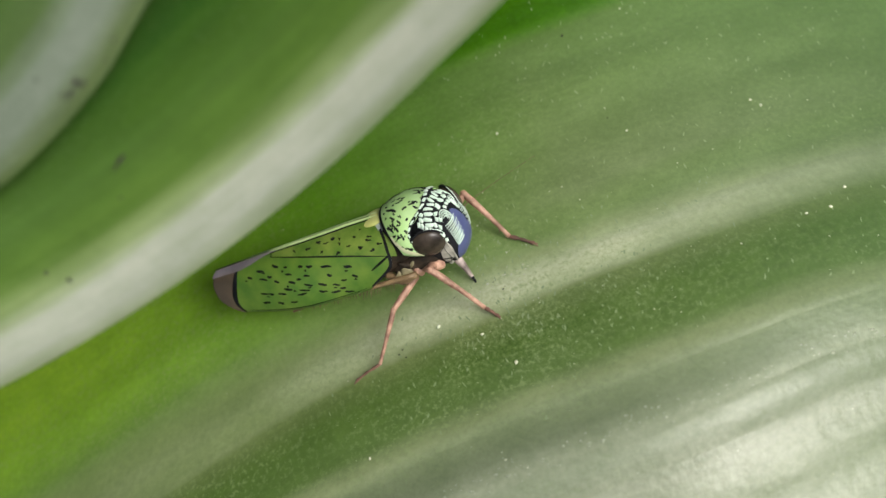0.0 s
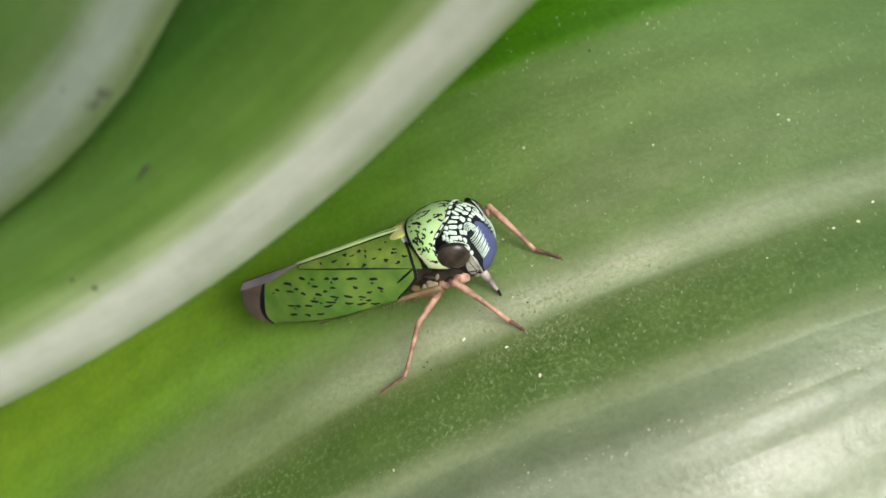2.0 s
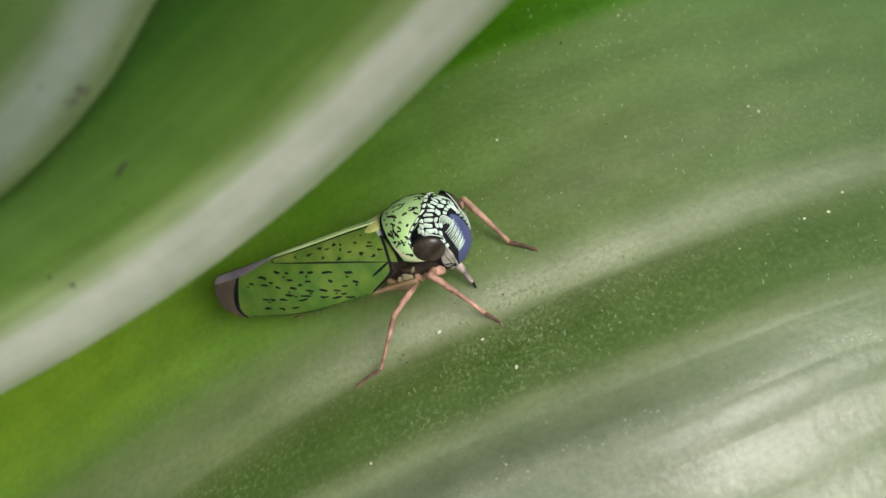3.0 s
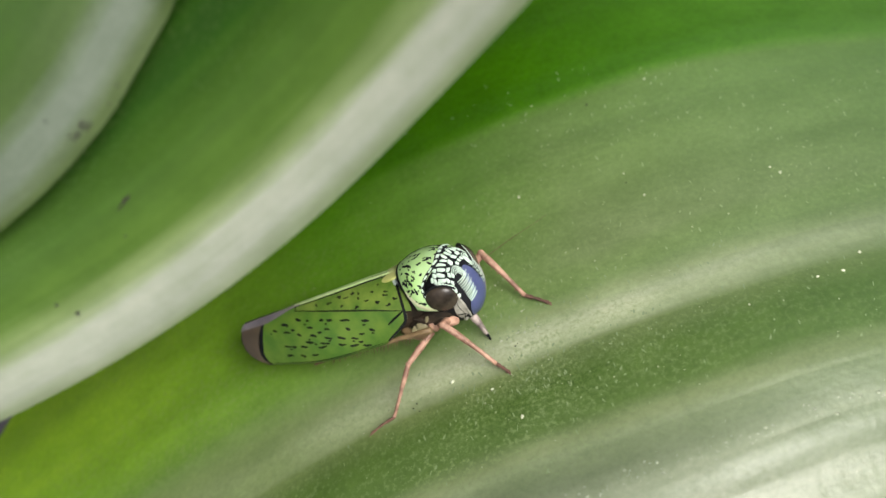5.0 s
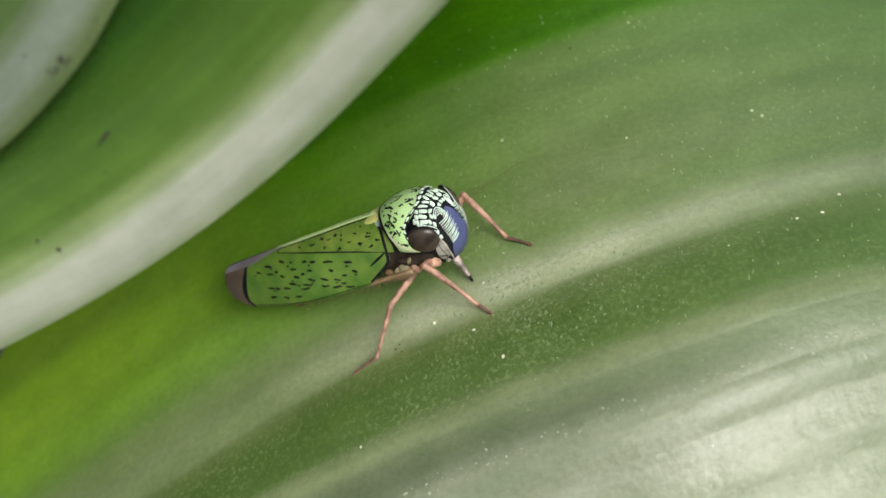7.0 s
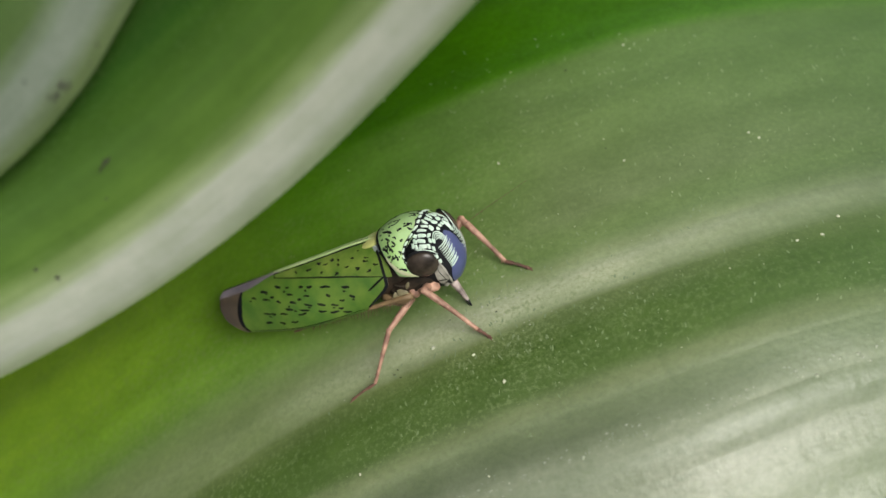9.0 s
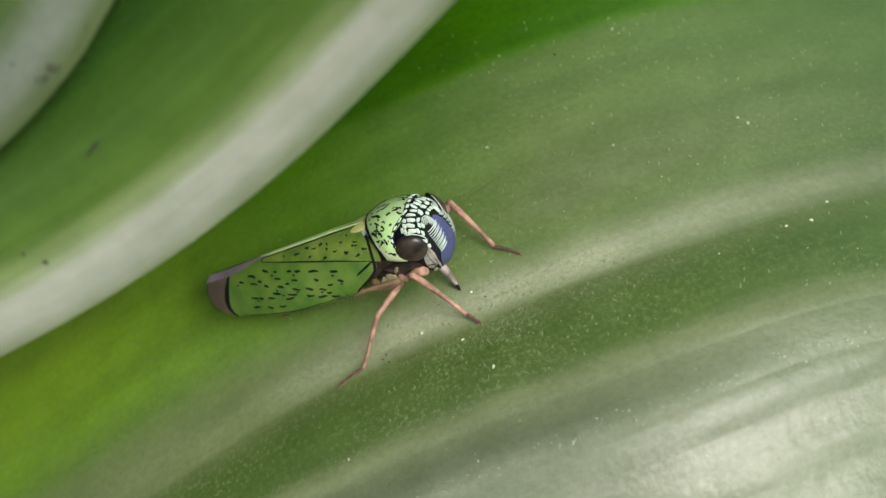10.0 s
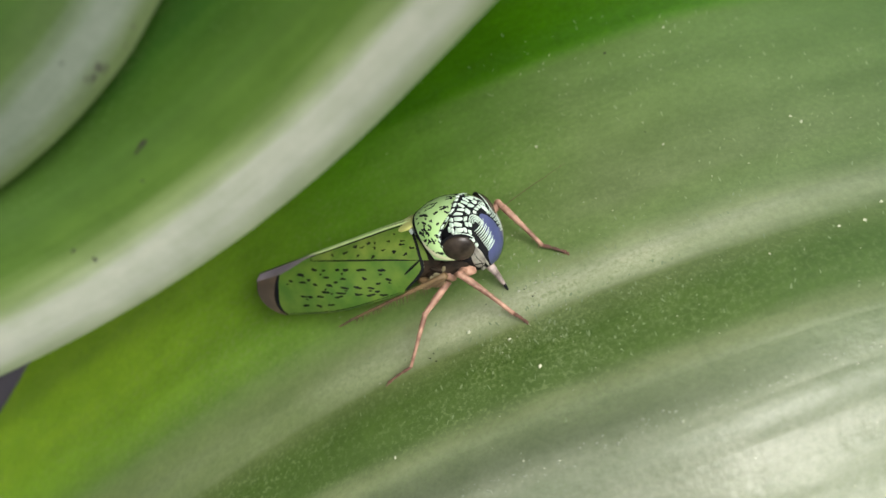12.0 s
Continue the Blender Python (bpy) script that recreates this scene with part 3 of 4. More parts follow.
def tegmen(bug, side, name):
    surf = wing_surface(side)
    bm = bmesh.new()
    shell(bm, lambda a, b: surf(wing_root(b) + a * (tip_split(b) - wing_root(b)), b), 48, 24, 0.05)
    wing = part(name, bm, M_WING, bug, "green forewing with black dashes")
    bm = bmesh.new()
    shell(bm, lambda a, b: surf(tip_split(b) + a * (1 - tip_split(b)), b), 14, 24, 0.04)
    part("wing_tip", bm, M_TIP, wing, "brown translucent wing tip")
    bm = bmesh.new()
    stripe(bm, surf, [(tip_split(t) - 0.004, t) for t in (0.15 + 0.84 * k / 18 for k in range(19))], 0.30)
    part("tip_band", bm, M_BLACK, wing)
    bm = bmesh.new()

    def clavus(p, q):
        a = 0.02 + 0.61 * p
        b = 0.04 + (0.63 - 0.92 * (a - 0.06) - 0.04) * q
        return surf(a, b) + face_out(surf, a, b) * patch_side(surf, a, b) * 0.008
    grid(bm, clavus, 30, 12)
    part("clavus", bm, M_CLAVUS, wing, "olive inner field of the wing")
    bm = bmesh.new()
    stripe(bm, surf, between((0.02, 0.055), (0.63, 0.03), 24), 0.15)
    stripe(bm, surf, between((0.06, 0.63), (0.635, 0.10), 24), 0.10)
    stripe(bm, surf, [(wing_root(q) + 0.008, q) for q in (0.04 + 0.92 * k / 24 for k in range(25))], 0.22)
    stripe(bm, surf, between((0.20, 0.965), (0.93, 0.965), 30), 0.06)
    stripe(bm, surf, between((0.16, 0.74), (0.06, 0.62), 6), 0.13)
    stripe(bm, surf, between((0.63, 0.02), (0.63, 0.11), 5), 0.08)
    part("vein", bm, M_BLACK, wing)
    bm = bmesh.new()
    stripe(bm, surf, between((-0.04, 0.02), (0.64, 0.006), 24), 0.20, 0.05)
    part("crest", bm, M_TOP, wing, "yellow-green wing crest")
    bm = bmesh.new()
    grid(bm, lambda p, q: surf(0.60 + 0.405 * p, q * (0.03 + 0.16 * ease(p, 0.05, 0.65))) + Vector((0, side * 0.02, 0.03)), 30, 6)
    part("grey_border", bm, M_GREY, wing, "grey-brown outer border")
    rnd = random.Random(5)
    bm = bmesh.new()
    rows = ((0.850, 0.935, (0.62, 0.566, 0.49, 0.448, 0.371, 0.269)), (0.970, 0.935, (0.71, 0.566, 0.481, 0.371, 0.25)),
            (1.105, 0.935, (0.78, 0.71, 0.643, 0.566, 0.49, 0.422, 0.355)), (0.99, 0.45, (0.737, 0.70, 0.643, 0.541, 0.43, 0.328)),
            (0.95, 0.16, (0.762, 0.685, 0.609)), (1.035, 0.935, (0.67, 0.525, 0.31)), (1.20, 0.935, (0.60, 0.52, 0.44, 0.37, 0.30)))
    for c, fall, places in rows:
        for s in places:
            t0 = c - fall * s + rnd.uniform(-0.012, 0.012)
            half = rnd.choice((0.009, 0.012, 0.016, 0.021)) * (1.2 if s < 0.55 else 1.0)
            lean = rnd.choice((-0.9, -0.3, 0.0, 0.0, 0.3, 0.9)) * 0.5
            line = [(s + half * q, t0 - (fall + lean) * half * q + rnd.uniform(-0.007, 0.007)) for q in (-1, -0.4, 0.2, 0.6, 1)]
            stripe(bm, surf, line, rnd.uniform(0.10, 0.15), 0.02)
            if rnd.random() < 0.35:
                patch(bm, surf, s + rnd.uniform(-0.03, 0.03), t0 + rnd.uniform(0.02, 0.05), 0.008, 0.014, 0, 0.015, 0.5, 7)
    dots = ((0.414, 0.192), (0.345, 0.142), (0.345, 0.283), (0.261, 0.142), (0.227, 0.183), (0.209, 0.333), (0.159, 0.242), (0.167, 0.392),
            (0.09, 0.308), (0.124, 0.467), (0.082, 0.417), (0.481, 0.142), (0.099, 0.158), (0.286, 0.375), (0.12, 0.34), (0.25, 0.26), (0.31, 0.19))
    for s, t in dots:
        for _ in range(rnd.choice((1, 1, 2))):
            patch(bm, surf, s + rnd.uniform(-0.008, 0.008), t + rnd.uniform(-0.02, 0.02), rnd.uniform(0.007, 0.014), rnd.uniform(0.012, 0.024), 0, 0.03, 0.6, 8)
    tagged(part("dash_markings", bm, M_BLACK, wing, "short black dashes"), kind="stuff")


HEAD = Matrix.Translation((4.15, 0, 1.75)) @ pose(0, 0, 0, 0, 0, -21) @ pose(0, 0, 0, 5) @ pose(0, 0, 0, 0, 14)
HEAD_SIZE = Vector((1.72, 1.50, 2.18))
HEAD_BACK = HEAD.inverted()


def head_reach(x, w):
    """How far the head stands out from the body's axis at x, in the direction w."""
    o, d = HEAD_BACK @ Vector((x, 0, 1.92)), HEAD_BACK.to_3x3() @ Vector((0, -math.sin(w), math.cos(w)))
    o, d = Vector([o[k] / HEAD_SIZE[k] for k in range(3)]), Vector([d[k] / HEAD_SIZE[k] for k in range(3)])
    p, q, r = d.dot(d), o.dot(d), o.dot(o) - 1
    return (-q + math.sqrt(q * q - p * r)) / p if q * q > p * r else 0.0


def pronotum_surface(a, b):
    """a: from rear to front, b: round from the far to the near side. Its front lies on the back of the head."""
    w = (b - 0.5) * 2 * radians(95 + 15 * a)
    rear = 1.95 + 0.72 * math.sin(abs(w) * 0.75) ** 2
    front = 4.82 - 1.40 * ease(w, radians(12), radians(64)) + 0.40 * ease(w, radians(70), radians(108)) - 0.7 * ease(-w, 0.3, 1.6)
    x = rear + (front - rear) * a
    f = (x - 3.3) / 2.4
    k = math.sqrt(max(0.04, 1 - f * f * 0.55))
    own = 0.20 * math.sin(math.pi * min(1, max(0, a))) * max(0, math.cos(w * 0.8)) + k / math.hypot(math.sin(w) / 1.78, math.cos(w) / 1.90)
    on = head_reach(x, w) + 0.05
    r = max(own, on) + 0.06 * math.exp(-((own - on) / 0.12) ** 2)
    return Vector((x, -r * math.sin(w), 1.92 + r * math.cos(w) - 0.02 * (x - 3.6)))


def head_surface(a, b):
    """a: azimuth in degrees / 100 (left positive), b: elevation in degrees / 100."""
    az, el = radians(a * 100), radians(b * 100)
    return HEAD @ Vector((1.72 * math.cos(el) * math.cos(az), 1.50 * math.cos(el) * math.sin(az), 2.18 * math.sin(el)))


def head_round(a, b):
    """a: degrees / 100 away from the middle of the face, b: degrees / 100 round it, from the right side over the top."""
    r, f = radians(a * 100), radians(b * 100)
    ahead, right, up = Vector((0.985, 0, 0.174)), Vector((0, -1, 0)), Vector((-0.174, 0, 0.985))
    d = ahead * math.cos(r) + (right * math.cos(f) + up * math.sin(f)) * math.sin(r)
    return HEAD @ Vector([d[k] * HEAD_SIZE[k] for k in range(3)])


def ball(bm, centre, radii, turn=None, nu=24, nv=16, lumps=0.0):
    m = Matrix.Translation(centre) @ (turn or Matrix.Identity(4)) @ Matrix.Diagonal((*radii, 1))
    made = bmesh.ops.create_uvsphere(bm, u_segments=nu, v_segments=nv, radius=1.0)
    for v in made["verts"]:
        v.co = m @ (v.co * (1 + lumps * noise.noise(v.co * 2.3 + Vector(centre))))


def block(bm, surf, a, b, ra, rb, lift, rnd, skew=0.0):
    """A rounded raised plate on surf round (a, b)."""
    sign = patch_side(surf, a, b)
    jit = [rnd.uniform(0.90, 1.20) for _ in range(12)]
    rings = []
    for f, h in ((0.0, 1.0), (0.7, 1.0), (1.0, 0.2)):
        ring = []
        for k in range(12 if f else 1):
            w = 2 * math.pi * (k + 0.5) / 12
            c, d = math.cos(w), math.sin(w)
            q = f * jit[k] / (abs(c) ** 5 + abs(d) ** 5) ** 0.2
            x, y = a + q * c * ra, b + q * d * rb + skew * q * c * ra
            ring.append(bm.verts.new(surf(x, y) + face_out(surf, x, y) * sign * lift * h))
        rings.append(ring)
    for k in range(12):
        n = (k + 1) % 12
        bm.faces.new((rings[0][0], rings[1][k], rings[1][n]))
        bm.faces.new((rings[1][k], rings[2][k], rings[2][n], rings[1][n]))


def head(bug):
    bm = bmesh.new()
    ball(bm, (0, 0, 0), HEAD_SIZE, None, 40, 28)
    for v in bm.verts:
        v.co = HEAD @ v.co
    skull = part("head", bm, M_BLACK, bug, "black head under pale markings")
    bm = bmesh.new()
    patch(bm, head_surface, -0.04, 0.16, 0.17, 0.29, 0, 0.03, 0.03, 28)
    patch(bm, head_surface, 0.0, -0.24, 0.33, 0.38, 0, 0.04, 0.03, 32)
    part("face", bm, M_BLUE, skull, "violet-blue face")
    rnd = random.Random(11)
    bm = bmesh.new()
    for k in range(13):
        f = 0.36 + 1.10 * k / 12
        block(bm, head_round, 0.675 + rnd.uniform(-0.02, 0.02), f, rnd.uniform(0.055, 0.08), rnd.uniform(0.026, 0.036), 0.05, rnd, rnd.uniform(-0.3, 0.3))
    for k in range(5):
        block(bm, head_round, 0.815 + rnd.uniform(-0.01, 0.02), 0.44 + 0.085 * k, rnd.uniform(0.035, 0.05), rnd.uniform(0.026, 0.034), 0.05, rnd, rnd.uniform(-0.3, 0.3))
    for k in range(9):
        f = 0.22 + 1.38 * k / 8
        if 0.3 < f < 0.62 or 1.2 < f < 1.5:
            continue
        block(bm, head_round, 0.545 + rnd.uniform(-0.015, 0.015), f, rnd.uniform(0.03, 0.045), rnd.uniform(0.045, 0.065), 0.05, rnd, rnd.uniform(-0.5, 0.5))
    for f in (0.80, 0.92, 1.03):
        block(bm, head_round, 0.44, f, 0.03, 0.04, 0.05, rnd, rnd.uniform(-0.5, 0.5))
    for r, f in ((0.575, 0.36), (0.50, 0.32), (0.545, 0.47), (0.485, 0.47), (0.56, 0.57), (0.49, 0.16), (0.46, 0.04), (0.665, 0.27), (0.735, 0.31), (0.80, 0.345), (0.86, 0.37)):
        block(bm, head_round, r, f, 0.028, 0.042, 0.05, rnd, rnd.uniform(-0.6, 0.6))
    part("crown_markings", bm, M_WHITE, skull, "mint-white blocks on the crown")
    for side, off in ((1, -0.02), (-1, 0.055)):
        bm = bmesh.new()
        for r in (0.028, 0.060, 0.092, 0.124):
            arc = [math.radians(w) for w in range(0, 256, 16)]
            stripe(bm, head_surface, [(off + side * (0.335 + r * 1.15 * math.cos(w)), 0.40 + r * math.sin(w)) for w in arc], 0.054, 0.045)
        for k in range(11):
            e = 0.315 - 0.035 * k
            outer, inner = 0.455 - 0.009 * k, 0.13 + 0.004 * k + 0.03 * (k % 2)
            line = [(off + side * (outer + (inner - outer) * q), e + 0.08 * q ** 1.4 - 0.02) for q in (j / 7 for j in range(8))]
            stripe(bm, head_surface, line, 0.058, 0.055)
        part("face_stripes", bm, M_WHITE, skull, "white arched stripes")
        bm = bmesh.new()
        patch(bm, head_surface, side * 0.53, -0.14, 0.11, 0.25, 0, 0.06, 0.12, 18)
        patch(bm, head_surface, side * 0.50, -0.44, 0.06, 0.09, 0, 0.09, 0.2, 14)
        part("cheek", bm, M_CHEEK, skull, "pale grey cheek plate")
        bm = bmesh.new()
        stripe(bm, head_surface, [(side * (0.545 - 0.05 * q + 0.02 * math.sin(7 * q)), 0.06 - 0.44 * q) for q in (j / 10 for j in range(11))], 0.06, 0.10)
        stripe(bm, head_surface, [(side * (0.62 - 0.16 * q), -0.22 - 0.03 * q) for q in (j / 6 for j in range(7))], 0.05, 0.10)
        part("cheek_seam", bm, M_BLACK, skull, "dark seam across the cheek")
        bm = bmesh.new()
        stripe(bm, head_surface, [(side * (0.50 - 0.12 * q - 0.04 * q * q), 0.12 - 0.58 * q) for q in (j / 12 for j in range(13))], 0.14, 0.12)
        part("cheek_edge", bm, M_CHEEK, skull, "pale line beside the face")
    near = HEAD.inverted() @ Vector((4.02, -1.50, 1.95))
    spin = HEAD.to_3x3().to_4x4()
    for side in (1, -1):
        place = HEAD @ Vector((near.x, -side * near.y - 0.04 * (side > 0), near.z + (0.16 if side > 0 else -0.02)))
        bm = bmesh.new()
        ball(bm, place, (0.88, 0.44, 0.80), spin @ pose(0, 0, 0, 0, 4, side * -30), 28, 20)
        part("eye", bm, M_EYE, skull, "dark glossy compound eye")
        bm = bmesh.new()
        tilt = Matrix.Translation(place) @ spin @ pose(0, 0, 0, 0, 4, side * -30)
        ring = [tilt @ Vector((0.90 * math.cos(w), side * 0.02, 0.82 * math.sin(w))) for w in (2 * math.pi * k / 28 for k in range(29))]
        tube(bm, ring, [0.075] * 29, 6)
        part("orbit", bm, M_BLACK, skull, "black rim round the eye")
        bm = bmesh.new()
        brow = [tilt @ Vector((0.97 * math.cos(w), side * 0.02, 0.89 * math.sin(w))) for w in (math.radians(-30 + 7 * k) for k in range(19))]
        tube(bm, *smooth_path(brow, [0.01] + [0.022] * 17 + [0.01], 2), 6)
        part("brow", bm, M_WHITE, skull, "pale rim above the eye")
    bm = bmesh.new()
    root = head_surface(0.40, 0.18)
    tube(bm, *smooth_path([root, root + Vector((0.35, 0.10, 0.14)), root + Vector((1.9, 0.5, 0.5)), root + Vector((4.2, 0.9, 1.0))],
                          [0.03, 0.016, 0.012, 0.007], 5), 6)
    part("antenna", bm, M_TARSUS, skull, "hair-thin dark antenna")
    bm = bmesh.new()
    tube(bm, *smooth_path([(4.3, 0, -0.35), (4.5, -0.15, -0.95), on_leaf(4.72, -0.42, 0.2)], [0.26, 0.17, 0.09]), 10)
    beak = part("beak", bm, M_BEAK, skull, "brownish beak")
    bm = bmesh.new()
    tube(bm, [on_leaf(4.70, -0.40, 0.32), on_leaf(4.77, -0.48, 0.0)], [0.10, 0.05], 8)
    part("beak_tip", bm, M_BLACK, beak, "dark beak tip")


def thorax(bug):
    bm = bmesh.new()
    shell(bm, pronotum_surface, 26, 44, 0.06)
    shield = part("pronotum", bm, M_PRON, bug, "bright green speckled pronotum")
    rnd = random.Random(3)
    bm = bmesh.new()
    for k in range(125):
        b, a = rnd.uniform(0.06, 0.93), rnd.uniform(0.08, 0.88)
        half, lean = rnd.choice((0.025, 0.035, 0.05, 0.07)), rnd.choice((-0.3, 0.0, 0.0, 0.3, 0.6)) * 0.4
        line = [(a + half * q, b + lean * half * q + rnd.uniform(-0.007, 0.007)) for q in (-1, -0.5, 0, 0.5, 1)]
        stripe(bm, pronotum_surface, line, rnd.uniform(0.085, 0.14), 0.02)
    tagged(part("speckling", bm, M_BLACK, shield, "black speckles"), kind="stuff")
    bm = bmesh.new()
    grid(bm, lambda p, q: pronotum_surface(0.875 + 0.14 * p + 0.02 * math.sin(q * 40), 0.08 + 0.84 * q)
         + face_out(pronotum_surface, 0.9, 0.08 + 0.84 * q) * patch_side(pronotum_surface, 0.9, 0.08 + 0.84 * q) * 0.02, 5, 60)
    part("front_margin", bm, M_BLACK, shield, "black front margin")
    bm = bmesh.new()
    for k in range(17):
        b = 0.14 + 0.72 * (k + 0.5) / 17
        block(bm, pronotum_surface, 0.925 + rnd.uniform(-0.012, 0.012), b, rnd.uniform(0.030, 0.042), rnd.uniform(0.011, 0.017), 0.055, rnd)
    part("margin_blocks", bm, M_WHITE, shield, "row of mint-white blocks")
    bm = bmesh.new()
    stripe(bm, pronotum_surface, [(0.10 + 0.82 * (k / 20) ** 2.2, 0.80 + 0.185 * math.sin(k / 20 * 1.5)) for k in range(21)], 0.26, 0.035)
    part("lower_margin", bm, M_CREAM, shield, "cream lower margin")
    bm = bmesh.new()
    stripe(bm, pronotum_surface, [(0.0, 0.40 + 0.58 * k / 30) for k in range(31)], 0.16, 0.04)
    part("rear_margin", bm, M_BLACK, shield, "black rear margin")
    bm = bmesh.new()
    ball(bm, (1.70, -0.62, 3.18), (0.16, 0.40, 0.12), pose(0, 0, 0, 35, 0, 20), 16, 10)
    part("collar_plate", bm, M_COLLAR, bug, "bluish-white plate behind the pronotum")
    bm = bmesh.new()
    ball(bm, (1.50, 0, 3.36), (0.80, 0.72, 0.17), pose(0, 0, 0, 0, -4, 0), 24, 12)
    part("scutellum", bm, M_YELLOW, bug, "yellow-green shoulder plate")
    bm = bmesh.new()
    ball(bm, (1.2, 0, 1.5), (2.4, 1.45, 1.25), None, 24, 16)
    part("thorax", bm, M_SIDE, bug, "dark thorax")
    bm = bmesh.new()
    ball(bm, (-2.6, 0, 1.75), (4.4, 1.3, 1.15), None, 28, 16)
    part("abdomen", bm, M_BELLY, bug, "brown abdomen under the wings")
    for at, size, turn, mat, label in (
            ((2.16, -1.45, 0.60), (0.34, 0.09, 0.27), 38, M_PLATE, "dull yellowish side plate"),
            ((1.70, -1.42, 0.55), (0.16, 0.07, 0.26), 35, M_PLATE, "dull yellowish side plate"),
            ((2.72, -1.34, 0.42), (0.26, 0.20, 0.34), -25, M_LEG, "pink leg base"),
            ((1.95, -1.30, 0.22), (0.36, 0.26, 0.26), 10, M_BELLY, "brown leg base"),
            ((1.25, -1.32, 0.30), (0.34, 0.22, 0.22), -10, M_BELLY, "brown leg base"),
            ((2.62, -1.46, 0.98), (0.10, 0.06, 0.22), 40, M_PLATE, "dull yellowish side plate"),
            ((2.75, -1.12, 0.80), (1.40, 0.34, 0.50), -3, M_SIDE, "dark side plate"),
            ((2.40, -1.40, 0.98), (0.55, 0.12, 0.10), 28, M_SIDE, "dark side plate"),
            ((3.10, -1.38, 0.66), (0.42, 0.10, 0.12), -20, M_SIDE, "dark side plate")):
        bm = bmesh.new()
        ball(bm, at, size, pose(0, 0, 0, 0, turn, 0), 14, 10, 0.25)
        part("side_plate", bm, mat, bug, label)


def leg(bug, name, hip, knee, ankle, foot, thick=0.22, label=""):
    bm = bmesh.new()
    h, k, a = Vector(hip), Vector(knee), Vector(ankle)
    tube(bm, *smooth_path([h, h.lerp(k, 0.55), k], [thick * 1.2, thick * 1.3, thick * 0.9], 6), 10)
    bmesh.ops.create_uvsphere(bm, u_segments=10, v_segments=8, radius=thick * 1.08, matrix=Matrix.Translation(k))
    femur = part(name, bm, M_LEG, bug, label or "pink-orange leg")
    bm = bmesh.new()
    side = Vector((0.05, -0.04, 0.06))
    tube(bm, *smooth_path([k, k.lerp(a, 0.2) + side, k.lerp(a, 0.6) + side, a], [thick * 0.95, thick * 0.98, thick * 0.66, thick * 0.6], 6), 10)
    rnd = random.Random(2)
    d = (a - k).normalized()
    for j in range(14):
        p = k.lerp(a, (j + 1) / 15)
        s = (d.orthogonal() if j % 2 else d.cross(d.orthogonal())).normalized() * rnd.choice((-1, 1))
        tube(bm, [p, p + s * thick * 1.3 + d * 0.15], [0.025, 0.006], 4)
    part("tibia", bm, M_LEG, femur)
    bm = bmesh.new()
    f = Vector(foot)
    m = a.lerp(f, 0.55) + Vector((0, 0, 0.05))
    tube(bm, *smooth_path([a, a.lerp(m, 0.5), a.lerp(m, 0.75), m, m.lerp(f, 0.5), f],
                          [thick * v for v in (0.5, 0.62, 0.34, 0.5, 0.36, 0.58)], 4), 8)
    tube(bm, [f, f + (f - m).normalized() * 0.22 + Vector((0.06, 0.08, -0.04))], [0.06, 0.02], 6)
    tube(bm, [f, f + (f - m).normalized() * 0.22 + Vector((0.0, -0.09, -0.04))], [0.06, 0.02], 6)
    part("tarsus", bm, M_TARSUS, femur, "dark foot")
    return femur


HIND_HIP = Vector((0.9, -1.0, 0.55))


def hind_leg(bug):
    """The near hind leg, folded along the wing's lower edge; its space starts at the hip."""
    bm = bmesh.new()
    tube(bm, *smooth_path([(0, 0, 0), (0.9, -0.5, -0.30), (1.75, -0.62, 0.02)], [0.22, 0.24, 0.17]), 10)
    femur = part("hind_leg", bm, M_HIND, bug, "brownish hind leg with a comb of bristles")
    bm = bmesh.new()
    k, a = Vector((1.75, -0.62, 0.02)), Vector((-4.5, -0.60, -0.36))
    tube(bm, *smooth_path([k, k.lerp(a, 0.5), a], [0.16, 0.10, 0.07], 6), 8)
    rnd = random.Random(6)
    for j in range(48):
        p = k.lerp(a, (j + 0.5) / 49)
        n = 0.52 - 0.28 * j / 48
        tube(bm, [p, p + Vector((rnd.uniform(-0.25, 0.02), rnd.uniform(-0.3, 0.05), -n * rnd.uniform(0.6, 1.15)))], [0.028, 0.006], 4)
    part("tibia", bm, M_HIND, femur, "bristled brown tibia")
    bm = bmesh.new()
    tube(bm, *smooth_path([a, a + Vector((-0.5, -0.05, -0.06)), a + Vector((-0.9, -0.05, -0.10))], [0.075, 0.06, 0.045]), 8)
    part("tarsus", bm, M_TARSUS, femur, "dark foot")
    femur.matrix_basis = Matrix.Translation(HIND_HIP * MM)
    return femur


